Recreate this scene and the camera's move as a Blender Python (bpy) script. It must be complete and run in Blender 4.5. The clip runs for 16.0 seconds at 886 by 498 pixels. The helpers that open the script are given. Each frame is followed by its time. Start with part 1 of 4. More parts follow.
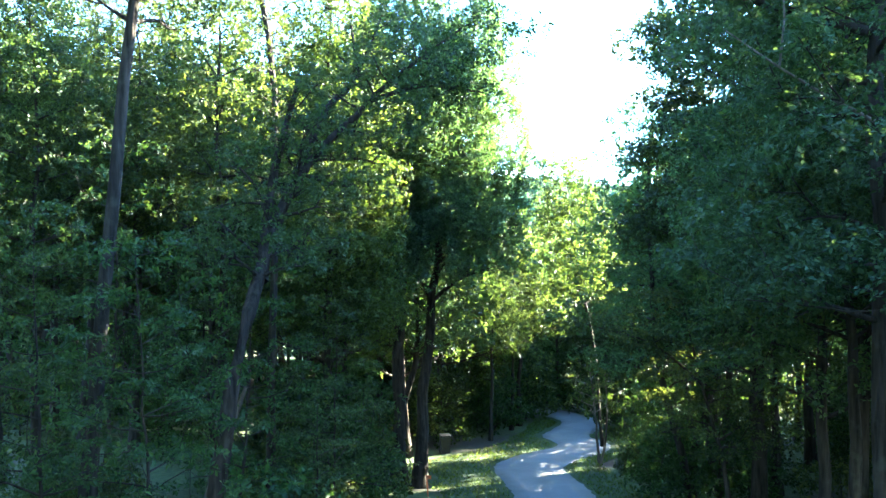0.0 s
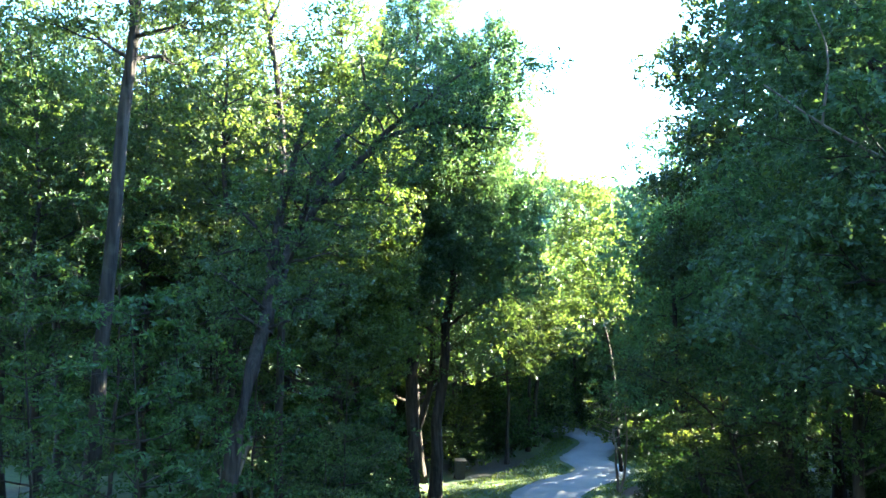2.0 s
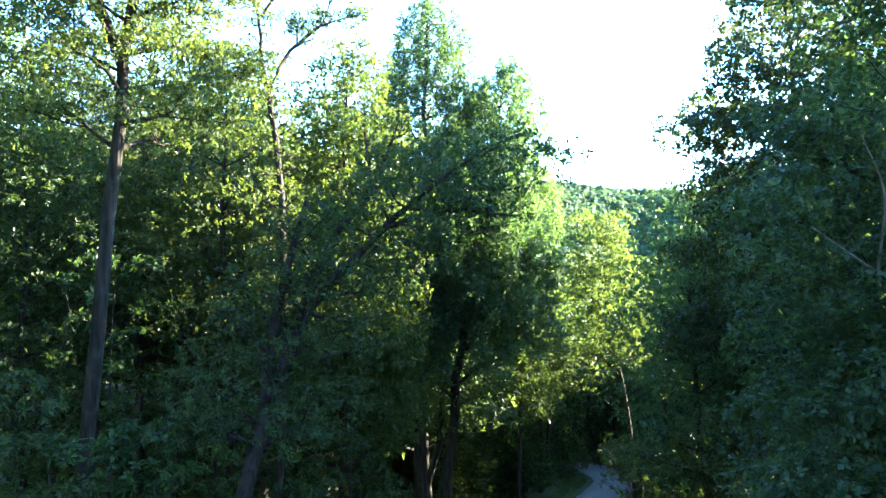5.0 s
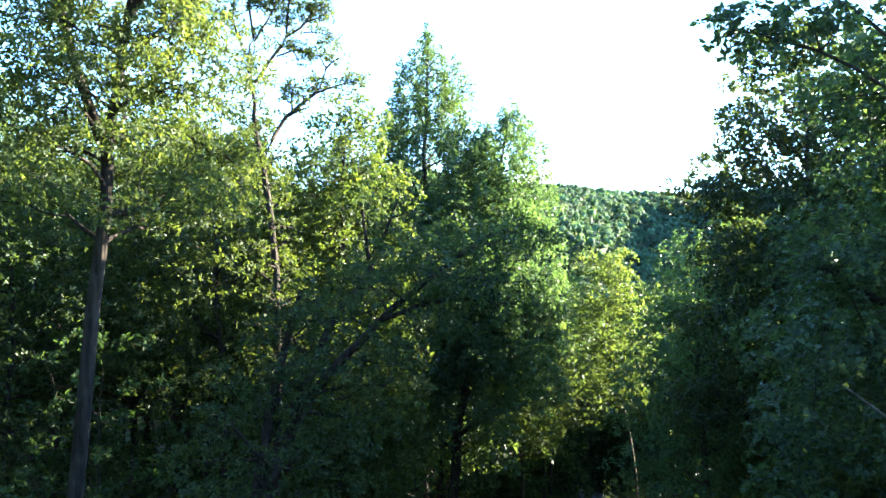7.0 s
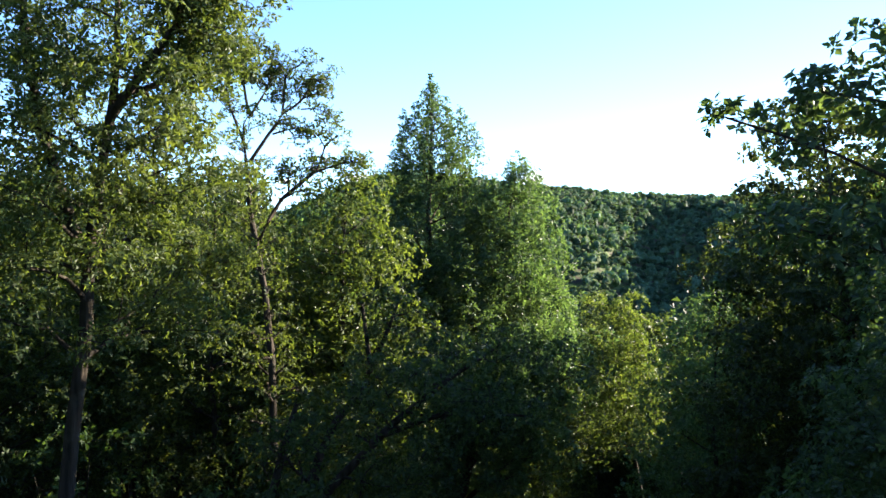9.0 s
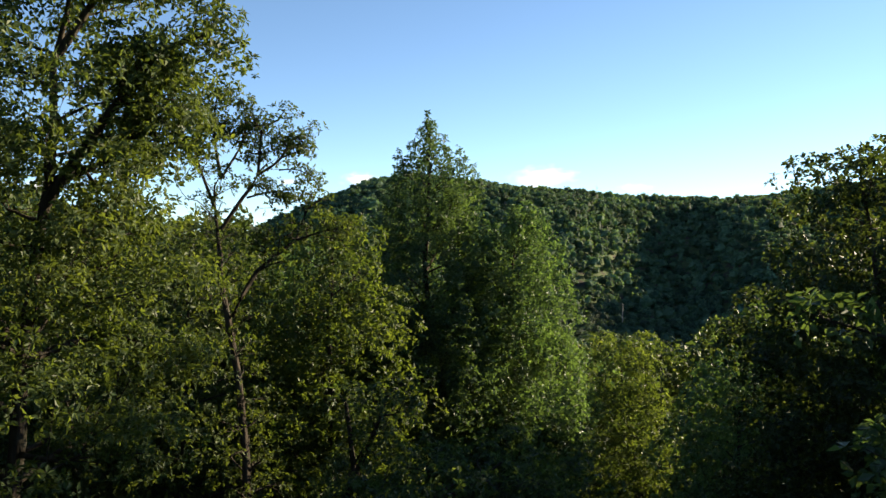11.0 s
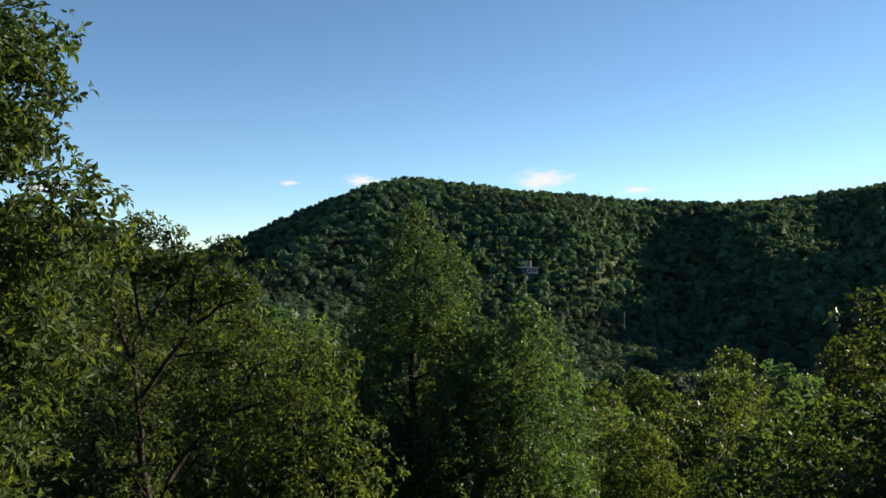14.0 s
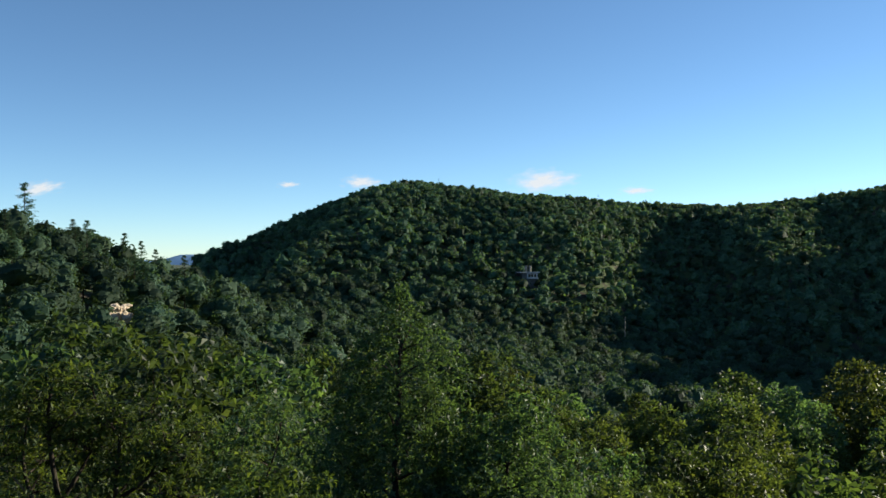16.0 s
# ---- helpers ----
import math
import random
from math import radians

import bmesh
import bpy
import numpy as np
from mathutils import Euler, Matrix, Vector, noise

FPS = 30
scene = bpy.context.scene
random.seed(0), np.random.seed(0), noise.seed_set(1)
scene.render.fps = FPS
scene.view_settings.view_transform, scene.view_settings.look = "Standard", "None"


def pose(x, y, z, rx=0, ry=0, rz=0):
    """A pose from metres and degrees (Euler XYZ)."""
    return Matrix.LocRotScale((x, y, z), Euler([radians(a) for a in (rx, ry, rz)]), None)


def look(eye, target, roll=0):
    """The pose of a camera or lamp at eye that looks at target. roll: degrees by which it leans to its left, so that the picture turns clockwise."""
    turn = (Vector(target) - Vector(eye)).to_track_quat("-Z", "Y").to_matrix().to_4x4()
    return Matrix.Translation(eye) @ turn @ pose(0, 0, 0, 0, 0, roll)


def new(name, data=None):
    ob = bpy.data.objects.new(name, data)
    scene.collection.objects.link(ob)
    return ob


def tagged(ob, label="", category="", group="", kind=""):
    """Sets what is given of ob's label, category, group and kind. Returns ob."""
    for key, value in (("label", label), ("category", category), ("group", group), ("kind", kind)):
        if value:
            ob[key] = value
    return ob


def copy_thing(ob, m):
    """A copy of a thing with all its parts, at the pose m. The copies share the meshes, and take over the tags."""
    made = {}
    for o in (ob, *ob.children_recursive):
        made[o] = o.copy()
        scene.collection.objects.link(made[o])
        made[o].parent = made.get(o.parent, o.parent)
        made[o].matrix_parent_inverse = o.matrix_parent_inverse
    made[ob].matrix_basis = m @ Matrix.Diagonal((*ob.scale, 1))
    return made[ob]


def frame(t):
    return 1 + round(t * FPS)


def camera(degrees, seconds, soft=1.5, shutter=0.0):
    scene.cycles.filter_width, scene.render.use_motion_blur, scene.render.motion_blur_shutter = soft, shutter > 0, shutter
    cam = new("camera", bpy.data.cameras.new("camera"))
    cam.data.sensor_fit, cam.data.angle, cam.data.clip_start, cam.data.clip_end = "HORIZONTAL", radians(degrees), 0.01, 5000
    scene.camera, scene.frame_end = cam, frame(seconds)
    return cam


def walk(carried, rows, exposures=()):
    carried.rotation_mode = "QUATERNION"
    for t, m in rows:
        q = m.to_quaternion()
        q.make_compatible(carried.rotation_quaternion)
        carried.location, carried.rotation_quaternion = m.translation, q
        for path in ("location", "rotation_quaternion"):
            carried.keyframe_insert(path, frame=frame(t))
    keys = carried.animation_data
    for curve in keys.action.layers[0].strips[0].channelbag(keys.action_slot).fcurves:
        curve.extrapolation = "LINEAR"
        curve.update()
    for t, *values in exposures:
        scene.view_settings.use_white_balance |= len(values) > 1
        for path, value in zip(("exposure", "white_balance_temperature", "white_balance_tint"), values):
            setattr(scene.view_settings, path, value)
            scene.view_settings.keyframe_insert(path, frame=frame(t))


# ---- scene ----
cam = camera(55.0, 16.0)
PATH = [
    (0, (0.728, 2.554, 12.222), (0.651, 4.553, 12.231), 0.0),
    (0.5, (0.742, 2.778, 12.467), (0.657, 4.776, 12.479), 0.0),
    (1, (0.725, 3.072, 12.745), (0.631, 5.07, 12.758), 0.1),
    (1.5, (0.739, 3.312, 13.015), (0.636, 5.309, 13.026), 0.1),
    (2, (0.731, 3.566, 13.299), (0.617, 5.563, 13.309), 0.0),
    (2.5, (0.714, 3.803, 13.605), (0.592, 5.799, 13.618), -0.0),
    (3, (0.748, 4.089, 13.972), (0.617, 6.084, 13.981), 0.1),
    (3.5, (0.757, 4.391, 14.266), (0.62, 6.386, 14.28), -0.1),
    (6, (0.68, 5.246, 16.4), (0.538, 7.241, 16.409), 0.1),
    (6.5, (0.672, 5.498, 16.883), (0.529, 7.493, 16.893), -0.0),
    (7, (0.654, 5.749, 17.388), (0.512, 7.744, 17.399), 0.0),
    (7.5, (0.63, 5.987, 18.001), (0.488, 7.982, 18.01), 0.1),
    (8, (0.608, 6.235, 18.648), (0.462, 8.23, 18.657), 0.0),
    (8.5, (0.594, 6.497, 19.166), (0.445, 8.492, 19.174), 0.0),
    (9, (0.555, 6.938, 19.579), (0.402, 8.932, 19.589), -0.0),
    (11.5, (0.526, 9.885, 21.739), (0.366, 11.878, 21.75), 0.0),
    (12, (0.56, 10.51, 22.206), (0.399, 12.503, 22.218), 0.0),
    (12.5, (0.553, 11.188, 22.688), (0.393, 13.181, 22.701), -0.0),
    (13, (0.573, 11.849, 23.183), (0.411, 13.842, 23.197), -0.1),
    (13.5, (0.548, 12.53, 23.711), (0.385, 14.524, 23.724), 0.0),
    (14, (0.547, 13.206, 24.261), (0.386, 15.2, 24.274), 0.1),
    (14.5, (0.59, 13.778, 24.82), (0.43, 15.771, 24.833), 0.1),
    (15, (0.661, 14.278, 25.409), (0.5, 16.272, 25.423), 0.1),
    (15.5, (0.67, 15.01, 25.971), (0.51, 17.003, 25.985), 0.0),
    (16, (0.703, 15.615, 26.505), (0.542, 17.608, 26.52), -0.0),
]
walk(cam, [(t, look(eye, target, roll)) for t, eye, target, roll in PATH],
     exposures=[(0, 5.5, 5350, 0), (3.5, 5.2, 5400, 2), (6, 4.5, 5550, 3), (7, 4.2, 5600, 5), (8, 3.5, 5700, 7), (9, 2.7, 5950, 9), (11.5, 1.46, 6850, 4), (13, 1.17, 6600, 2), (16, 0.9, 5900, 1)])

# ---- light ----
SUN_AZ, SUN_EL = 61.0, 15.0
world = bpy.data.worlds.new("world")
scene.world = world
world.use_nodes = True
wn, wl = world.node_tree.nodes, world.node_tree.links
sky = wn.new("ShaderNodeTexSky")
sky.sky_type = 'NISHITA'
sky.sun_disc = False
sky.sun_elevation = radians(SUN_EL)
sky.sun_rotation = radians(SUN_AZ)
sky.altitude = 1200
sky.air_density = 0.7
sky.dust_density = 0.06
sky.ozone_density = 2.0
wn["Background"].inputs[1].default_value = 0.088
wl.new(sky.outputs[0], wn["Background"].inputs[0])
sun_data = bpy.data.lights.new("sun", "SUN")
sun_data.energy, sun_data.angle, sun_data.color = 5.0, radians(0.5), (1.0, 0.83, 0.60)
sun = new("sun", sun_data)
a, e = radians(SUN_AZ), radians(SUN_EL)
SUN = Vector((math.sin(a) * math.cos(e), math.cos(a) * math.cos(e), math.sin(e)))
sun.matrix_world = look(SUN * 200, (0, 0, 0))


# ---- materials ----
def material(name):
    m = bpy.data.materials.new(name)
    m.use_nodes = True
    nt = m.node_tree
    return m, nt, nt.nodes["Principled BSDF"], nt.nodes["Material Output"]


def ramp(nt, source, stops):
    r = nt.nodes.new("ShaderNodeValToRGB")
    r.color_ramp.elements[0].position, r.color_ramp.elements[0].color = stops[0][0], (*stops[0][1], 1)
    r.color_ramp.elements[1].position, r.color_ramp.elements[1].color = stops[-1][0], (*stops[-1][1], 1)
    for p, c in stops[1:-1]:
        r.color_ramp.elements.new(p).color = (*c, 1)
    nt.links.new(source, r.inputs[0])
    return r.outputs[0]


def noise_tex(nt, scale, detail=4, where="Object"):
    tc = nt.nodes.new("ShaderNodeTexCoord")
    n = nt.nodes.new("ShaderNodeTexNoise")
    n.inputs["Scale"].default_value, n.inputs["Detail"].default_value = scale, detail
    nt.links.new(tc.outputs[where], n.inputs["Vector"])
    return n


def mixed(nt, fac, a, b, mode="MIX"):
    m = nt.nodes.new("ShaderNodeMix")
    m.data_type, m.blend_type = "RGBA", mode
    for sock, v in ((m.inputs[0], fac), (m.inputs[6], a), (m.inputs[7], b)):
        if isinstance(v, (int, float)):
            sock.default_value = v
        elif isinstance(v, tuple):
            sock.default_value = (*v, 1)
        else:
            nt.links.new(v, sock)
    return m.outputs[2]


def bump(nt, bsdf, height, strength, dist=0.02):
    b = nt.nodes.new("ShaderNodeBump")
    b.inputs["Strength"].default_value, b.inputs["Distance"].default_value = strength, dist
    nt.links.new(height, b.inputs["Height"])
    nt.links.new(b.outputs[0], bsdf.inputs["Normal"])


def leaf_material(name, dark, mid, light, glow, through_part=0.36, rough=0.47, patch=0.35, toned=False):
    """Foliage: colour differs from leaf to leaf, from tree to tree and in soft patches; light also passes through."""
    m, nt, p, out = material(name)
    geo = nt.nodes.new("ShaderNodeNewGeometry")
    info = nt.nodes.new("ShaderNodeObjectInfo")
    lo, hi = (1.0, 0.9) if toned else (0.55, 1.3)
    col = ramp(nt, geo.outputs["Random Per Island"], [(0.0, tuple(c * lo for c in dark)), (0.6, mid), (1.0, tuple(c * hi for c in light))])
    soft = noise_tex(nt, patch, 3)
    col = mixed(nt, ramp(nt, soft.outputs[0], [(0.35, (0, 0, 0)), (0.7, (0.55, 0.55, 0.55))]), col, light)
    hsv = nt.nodes.new("ShaderNodeHueSaturation")
    for sock, low, high in ((0, 0.490, 0.515), (2, 0.66, 1.3)):
        mr = nt.nodes.new("ShaderNodeMapRange")
        mr.inputs[3].default_value, mr.inputs[4].default_value = low, high
        if toned:
            at = nt.nodes.new("ShaderNodeAttribute")
            at.attribute_name = "tone"
            nt.links.new(at.outputs["Fac"], mr.inputs[0])
            if sock == 2:
                mr.inputs[3].default_value, mr.inputs[4].default_value = 0.45, 1.5
        else:
            nt.links.new(info.outputs["Random"], mr.inputs[0])
        nt.links.new(mr.outputs[0], hsv.inputs[sock])
    nt.links.new(col, hsv.inputs["Color"])
    nt.links.new(hsv.outputs[0], p.inputs["Base Color"])
    p.inputs["Roughness"].default_value = rough
    p.inputs["Specular IOR Level"].default_value = 0.14
    tr = nt.nodes.new("ShaderNodeBsdfTranslucent")
    nt.links.new(mixed(nt, 1.0, hsv.outputs[0], glow, "MULTIPLY"), tr.inputs[0])
    mix = nt.nodes.new("ShaderNodeMixShader")
    mix.inputs[0].default_value = through_part
    nt.links.new(p.outputs[0], mix.inputs[1])
    nt.links.new(tr.outputs[0], mix.inputs[2])
    nt.links.new(mix.outputs[0], out.inputs[0])
    return m


GLOW = (3.2, 3.0, 0.95)
LEAF_OAK = leaf_material("oak_leaves", (0.0213, 0.0344, 0.0139), (0.0361, 0.0549, 0.0221), (0.0656, 0.0812, 0.0295), GLOW)
LEAF_DEEP = leaf_material("deep_green_leaves", (0.024, 0.050, 0.029), (0.042, 0.080, 0.045), (0.068, 0.108, 0.061), GLOW, 0.37, 0.45)
LEAF_GOLD = leaf_material("yellow_green_leaves", (0.0328, 0.0590, 0.0205), (0.0508, 0.0845, 0.0279), (0.0861, 0.1181, 0.0394), GLOW)
LEAF_MAPLE = leaf_material("maple_leaves", (0.0180, 0.0336, 0.0164), (0.0295, 0.0508, 0.0230), (0.0525, 0.0738, 0.0328), GLOW)
# understorey leaves with the shade under the trees put into their colour
LEAF_SHADED = leaf_material("shade_darkened_leaves", (0.0135, 0.0288, 0.0117), (0.0225, 0.0432, 0.0171), (0.0396, 0.0612, 0.0252), GLOW)
LEAF_PINE = leaf_material("pine_needles", (0.026, 0.058, 0.03), (0.042, 0.084, 0.04), (0.07, 0.11, 0.05), (2, 2, 1), 0.15, 0.5)
# far leaves darkened in colour so the near slopes look less sunlit
LEAF_HILL_DARK = leaf_material("darkened_hill_leaves", (0.0186, 0.0411, 0.0254), (0.0325, 0.0605, 0.0387), (0.0581, 0.0894, 0.0520), GLOW, 0.24, 0.75, 0.07, True)
# blue-green tint stands in for the haze over the far hill
LEAF_FAR = leaf_material("haze_tinted_leaves", (0.0217, 0.0487, 0.0307), (0.0387, 0.0744, 0.0489), (0.0714, 0.1129, 0.0669), GLOW, 0.3, 0.75, 0.07, True)


def bark_material(name, dark, light):
    m, nt, p, out = material(name)
    n = noise_tex(nt, 3.0, 6)
    tc = nt.nodes.new("ShaderNodeTexCoord")
    mp = nt.nodes.new("ShaderNodeMapping")
    mp.inputs["Scale"].default_value = (9, 9, 1.1)
    nt.links.new(tc.outputs["Object"], mp.inputs[0])
    v = nt.nodes.new("ShaderNodeTexNoise")
    v.inputs["Scale"].default_value, v.inputs["Detail"].default_value = 1.0, 5
    nt.links.new(mp.outputs[0], v.inputs["Vector"])
    col = ramp(nt, v.outputs[0], [(0.3, dark), (0.7, light)])
    lichen = ramp(nt, n.outputs[0], [(0.55, (0, 0, 0)), (0.75, (0.5, 0.5, 0.5))])
    nt.links.new(mixed(nt, lichen, col, (0.075, 0.075, 0.052)), p.inputs["Base Color"])
    p.inputs["Roughness"].default_value = 0.9
    p.inputs["Specular IOR Level"].default_value = 0.12
    bump(nt, p, v.outputs[0], 1.0, 0.08)
    return m


BARK = bark_material("grey_brown_bark", (0.012, 0.010, 0.008), (0.055, 0.044, 0.034))
BARK_PALE = bark_material("pale_bark", (0.07, 0.058, 0.046), (0.22, 0.18, 0.14))


def ground_material():
    m, nt, p, out = material("grass_and_forest_floor")
    big, small = noise_tex(nt, 0.12, 4), noise_tex(nt, 6.0, 6)
    grass = ramp(nt, small.outputs[0], [(0.3, (0.035, 0.06, 0.015)), (0.7, (0.09, 0.12, 0.03))])
    litter = ramp(nt, small.outputs[0], [(0.3, (0.022, 0.018, 0.012)), (0.7, (0.062, 0.048, 0.030))])
    nt.links.new(mixed(nt, ramp(nt, big.outputs[0], [(0.5, (0, 0, 0)), (0.62, (1, 1, 1))]), grass, litter), p.inputs["Base Color"])
    p.inputs["Roughness"].default_value = 0.95
    bump(nt, p, small.outputs[0], 0.6, 0.05)
    return m


def asphalt_material():
    m, nt, p, out = material("worn_grey_asphalt")
    fine, blot = noise_tex(nt, 60, 4), noise_tex(nt, 0.8, 5)
    col = ramp(nt, fine.outputs[0], [(0.3, (0.16, 0.158, 0.155)), (0.7, (0.25, 0.245, 0.24))])
    nt.links.new(mixed(nt, ramp(nt, blot.outputs[0], [(0.4, (0, 0, 0)), (0.75, (0.5, 0.5, 0.5))]), col, (0.12, 0.118, 0.115)), p.inputs["Base Color"])
    p.inputs["Roughness"].default_value = 0.85
    bump(nt, p, fine.outputs[0], 0.3, 0.01)
    return m


def plain_material(name, low, high, rough=0.7, scale=4.0):
    m, nt, p, out = material(name)
    n = noise_tex(nt, scale, 5)
    nt.links.new(ramp(nt, n.outputs[0], [(0.3, low), (0.7, high)]), p.inputs["Base Color"])
    p.inputs["Roughness"].default_value = rough
    bump(nt, p, n.outputs[0], 0.3, 0.02)
    return m


GROUND, ASPHALT = ground_material(), asphalt_material()
LAWN = plain_material("mown_lawn", (0.022, 0.042, 0.010), (0.055, 0.080, 0.020), 0.95, 2.5)
GRASS = leaf_material("grass_blades", (0.030, 0.055, 0.014), (0.050, 0.080, 0.020), (0.085, 0.105, 0.032), GLOW, 0.3, 0.6)
ROCK = plain_material("pale_granite", (0.34, 0.27, 0.20), (0.58, 0.47, 0.35), 0.85, 0.6)
# white dimmed to bluish grey, the house's shade put into the colour
WHITE_DIMMED = plain_material("shade_dimmed_siding", (0.27, 0.29, 0.31), (0.40, 0.41, 0.42), 0.6, 0.5)
ROOF = plain_material("grey_shingle", (0.05, 0.05, 0.055), (0.11, 0.11, 0.11), 0.8, 1.0)
GLASS_DARK = plain_material("dark_window_pane", (0.02, 0.025, 0.03), (0.04, 0.045, 0.05), 0.1, 1.0)
BLACK = plain_material("black_plastic", (0.012, 0.012, 0.013), (0.03, 0.03, 0.03), 0.45, 8)
ORANGE = plain_material("orange_plastic", (0.6, 0.12, 0.03), (0.75, 0.18, 0.05), 0.5, 8)
WOOD = plain_material("weathered_wood", (0.16, 0.14, 0.11), (0.30, 0.27, 0.22), 0.85, 6)
# aerial haze of the distant hill is put into this blue base colour
HAZED_HILL = plain_material("haze_blue_hill", (0.12, 0.24, 0.42), (0.15, 0.28, 0.46), 1.0, 0.004)


# ---- building helpers ----
def mesh_from(name, verts, quads, mat, smooth=False):
    """A mesh from arrays of corners and four-sided faces."""
    verts, quads = np.asarray(verts, np.float32), np.asarray(quads, np.int32)
    me = bpy.data.meshes.new(name)
    me.vertices.add(len(verts))
    me.vertices.foreach_set("co", verts.ravel())
    me.loops.add(quads.size)
    me.loops.foreach_set("vertex_index", quads.ravel())
    me.polygons.add(len(quads))
    me.polygons.foreach_set("loop_start", np.arange(0, quads.size, quads.shape[1], dtype=np.int32))
    me.polygons.foreach_set("loop_total", np.full(len(quads), quads.shape[1], np.int32))
    me.polygons.foreach_set("use_smooth", np.full(len(quads), smooth))
    me.materials.append(mat)
    me.update(calc_edges=True)
    me.validate()
    return me


def part(name, data, parent, label=""):
    ob = new(name, data)
    ob.parent = parent
    if label:
        tagged(ob, label)
    return ob


def bm_mesh(name, bm, mat):
    me = bpy.data.meshes.new(name)
    bm.to_mesh(me)
    bm.free()
    me.materials.append(mat)
    return me


def box(name, size, at, mat, bevel=0.0):
    bm = bmesh.new()
    bmesh.ops.create_cube(bm, size=1)
    bmesh.ops.scale(bm, vec=size, verts=bm.verts)
    bmesh.ops.translate(bm, vec=at, verts=bm.verts)
    if bevel:
        bmesh.ops.bevel(bm, geom=bm.edges[:], offset=bevel, segments=2, affect="EDGES")
    return bm_mesh(name, bm, mat)


def tube(points, radii, sides):
    """Corners and faces of a tapered, slightly uneven tube through the points."""
    pts = np.asarray(points, float)
    tang = np.gradient(pts, axis=0)
    tang /= np.linalg.norm(tang, axis=1, keepdims=True) + 1e-9
    ref = np.where(np.abs(tang[:, 2:3]) > 0.9, [[1.0, 0, 0]], [[0, 0, 1.0]])
    u = np.cross(tang, ref)
    u /= np.linalg.norm(u, axis=1, keepdims=True) + 1e-9
    v = np.cross(tang, u)
    ang = np.arange(sides) * 2 * np.pi / sides
    ring = u[:, None] * np.cos(ang)[None, :, None] + v[:, None] * np.sin(ang)[None, :, None]
    verts = (pts[:, None] + ring * np.asarray(radii)[:, None, None]).reshape(-1, 3)
    i, j = np.meshgrid(np.arange(len(pts) - 1), np.arange(sides), indexing="ij")
    a, b = i * sides + j, i * sides + (j + 1) % sides
    return verts, np.stack([a, b, b + sides, a + sides], -1).reshape(-1, 4)


def joined(pieces):
    verts, quads, n = [], [], 0
    for v, q in pieces:
        verts.append(v)
        quads.append(np.asarray(q) + n)
        n += len(v)
    return np.concatenate(verts), np.concatenate(quads)


def unit(v):
    return v / (np.linalg.norm(v, axis=-1, keepdims=True) + 1e-9)


def leaves(rng, centres, spread, count, size, up=0.7, narrow=0.55, flat=0.6):
    """Folded four-cornered leaves scattered round the centres of their twigs."""
    c = np.repeat(np.asarray(centres), count, 0)
    n = len(c)
    off = rng.normal(size=(n, 3)) * [1, 1, flat]
    off = off / np.maximum(1, np.linalg.norm(off, axis=1, keepdims=True) / 1.5)
    pos = c + off * spread * 0.6
    normal = unit(unit(rng.normal(size=(n, 3))) + [0, 0, up] + unit(off) * 0.45)
    along = unit(np.cross(normal, unit(rng.normal(size=(n, 3)) + unit(off))))
    return blades(rng, pos, along, normal, size, narrow)


def blades(rng, pos, along, normal, size, narrow):
    """One folded, slightly drooping leaf at each place."""
    n = len(pos)
    side = np.cross(normal, along)
    ln = (size * rng.uniform(0.6, 1.3, n))[:, None]
    wd = ln * narrow * 0.5
    fold = normal * ln * rng.uniform(0.02, 0.16, (n, 1))
    tip = along * ln - normal * ln * rng.uniform(-0.05, 0.25, (n, 1))
    verts = np.stack([pos, pos + along * ln * 0.5 + side * wd + fold, pos + tip, pos + along * ln * 0.5 - side * wd + fold], 1).reshape(-1, 3)
    return verts, np.arange(4 * n).reshape(-1, 4)


def rosettes(rng, centres, radii, count, size, k=6, narrow=0.5, flat=0.65, up=0.4):
    """Leafy boughs: round each centre a shell of twig ends, each with a star of k leaves that faces outwards."""
    radii = np.asarray(radii)
    which = np.repeat(np.arange(len(centres)), np.maximum(3, (count * radii**1.7).astype(int)))
    n = len(which)
    way = unit(rng.normal(size=(n, 3)) + [0, 0, 0.35])
    far = (0.35 + 0.72 * rng.uniform(size=(n, 1))**0.6) * radii[which][:, None]
    ends = np.asarray(centres)[which] + way * far * [1, 1, flat]
    face = unit(way + [0, 0, up] + rng.normal(size=(n, 3)) * 0.5)
    u = unit(np.cross(face, rng.normal(size=(n, 3))))
    v = np.cross(face, u)
    turn = (np.arange(k) * 2 * np.pi / k)[None] + rng.uniform(-0.75, 0.75, (n, k))
    ray = u[:, None] * np.cos(turn)[..., None] + v[:, None] * np.sin(turn)[..., None]
    along = unit(ray + face[:, None] * rng.uniform(-0.35, 0.9, (n, k, 1)) - [0, 0, 0.2]).reshape(-1, 3)
    f = np.repeat(face, k, 0)
    normal = unit(f - along * (f * along).sum(1, keepdims=True) + rng.normal(size=f.shape) * 0.28)
    return blades(rng, np.repeat(ends, k, 0) + along * size * 0.12, along, normal, size, narrow)


def along_line(points, f):
    points = np.asarray(points, float)
    d = np.r_[0, np.cumsum(np.linalg.norm(np.diff(points, axis=0), axis=1))]
    return np.array([np.interp(np.asarray(f) * d[-1], d, points[:, k]) for k in range(3)]).T


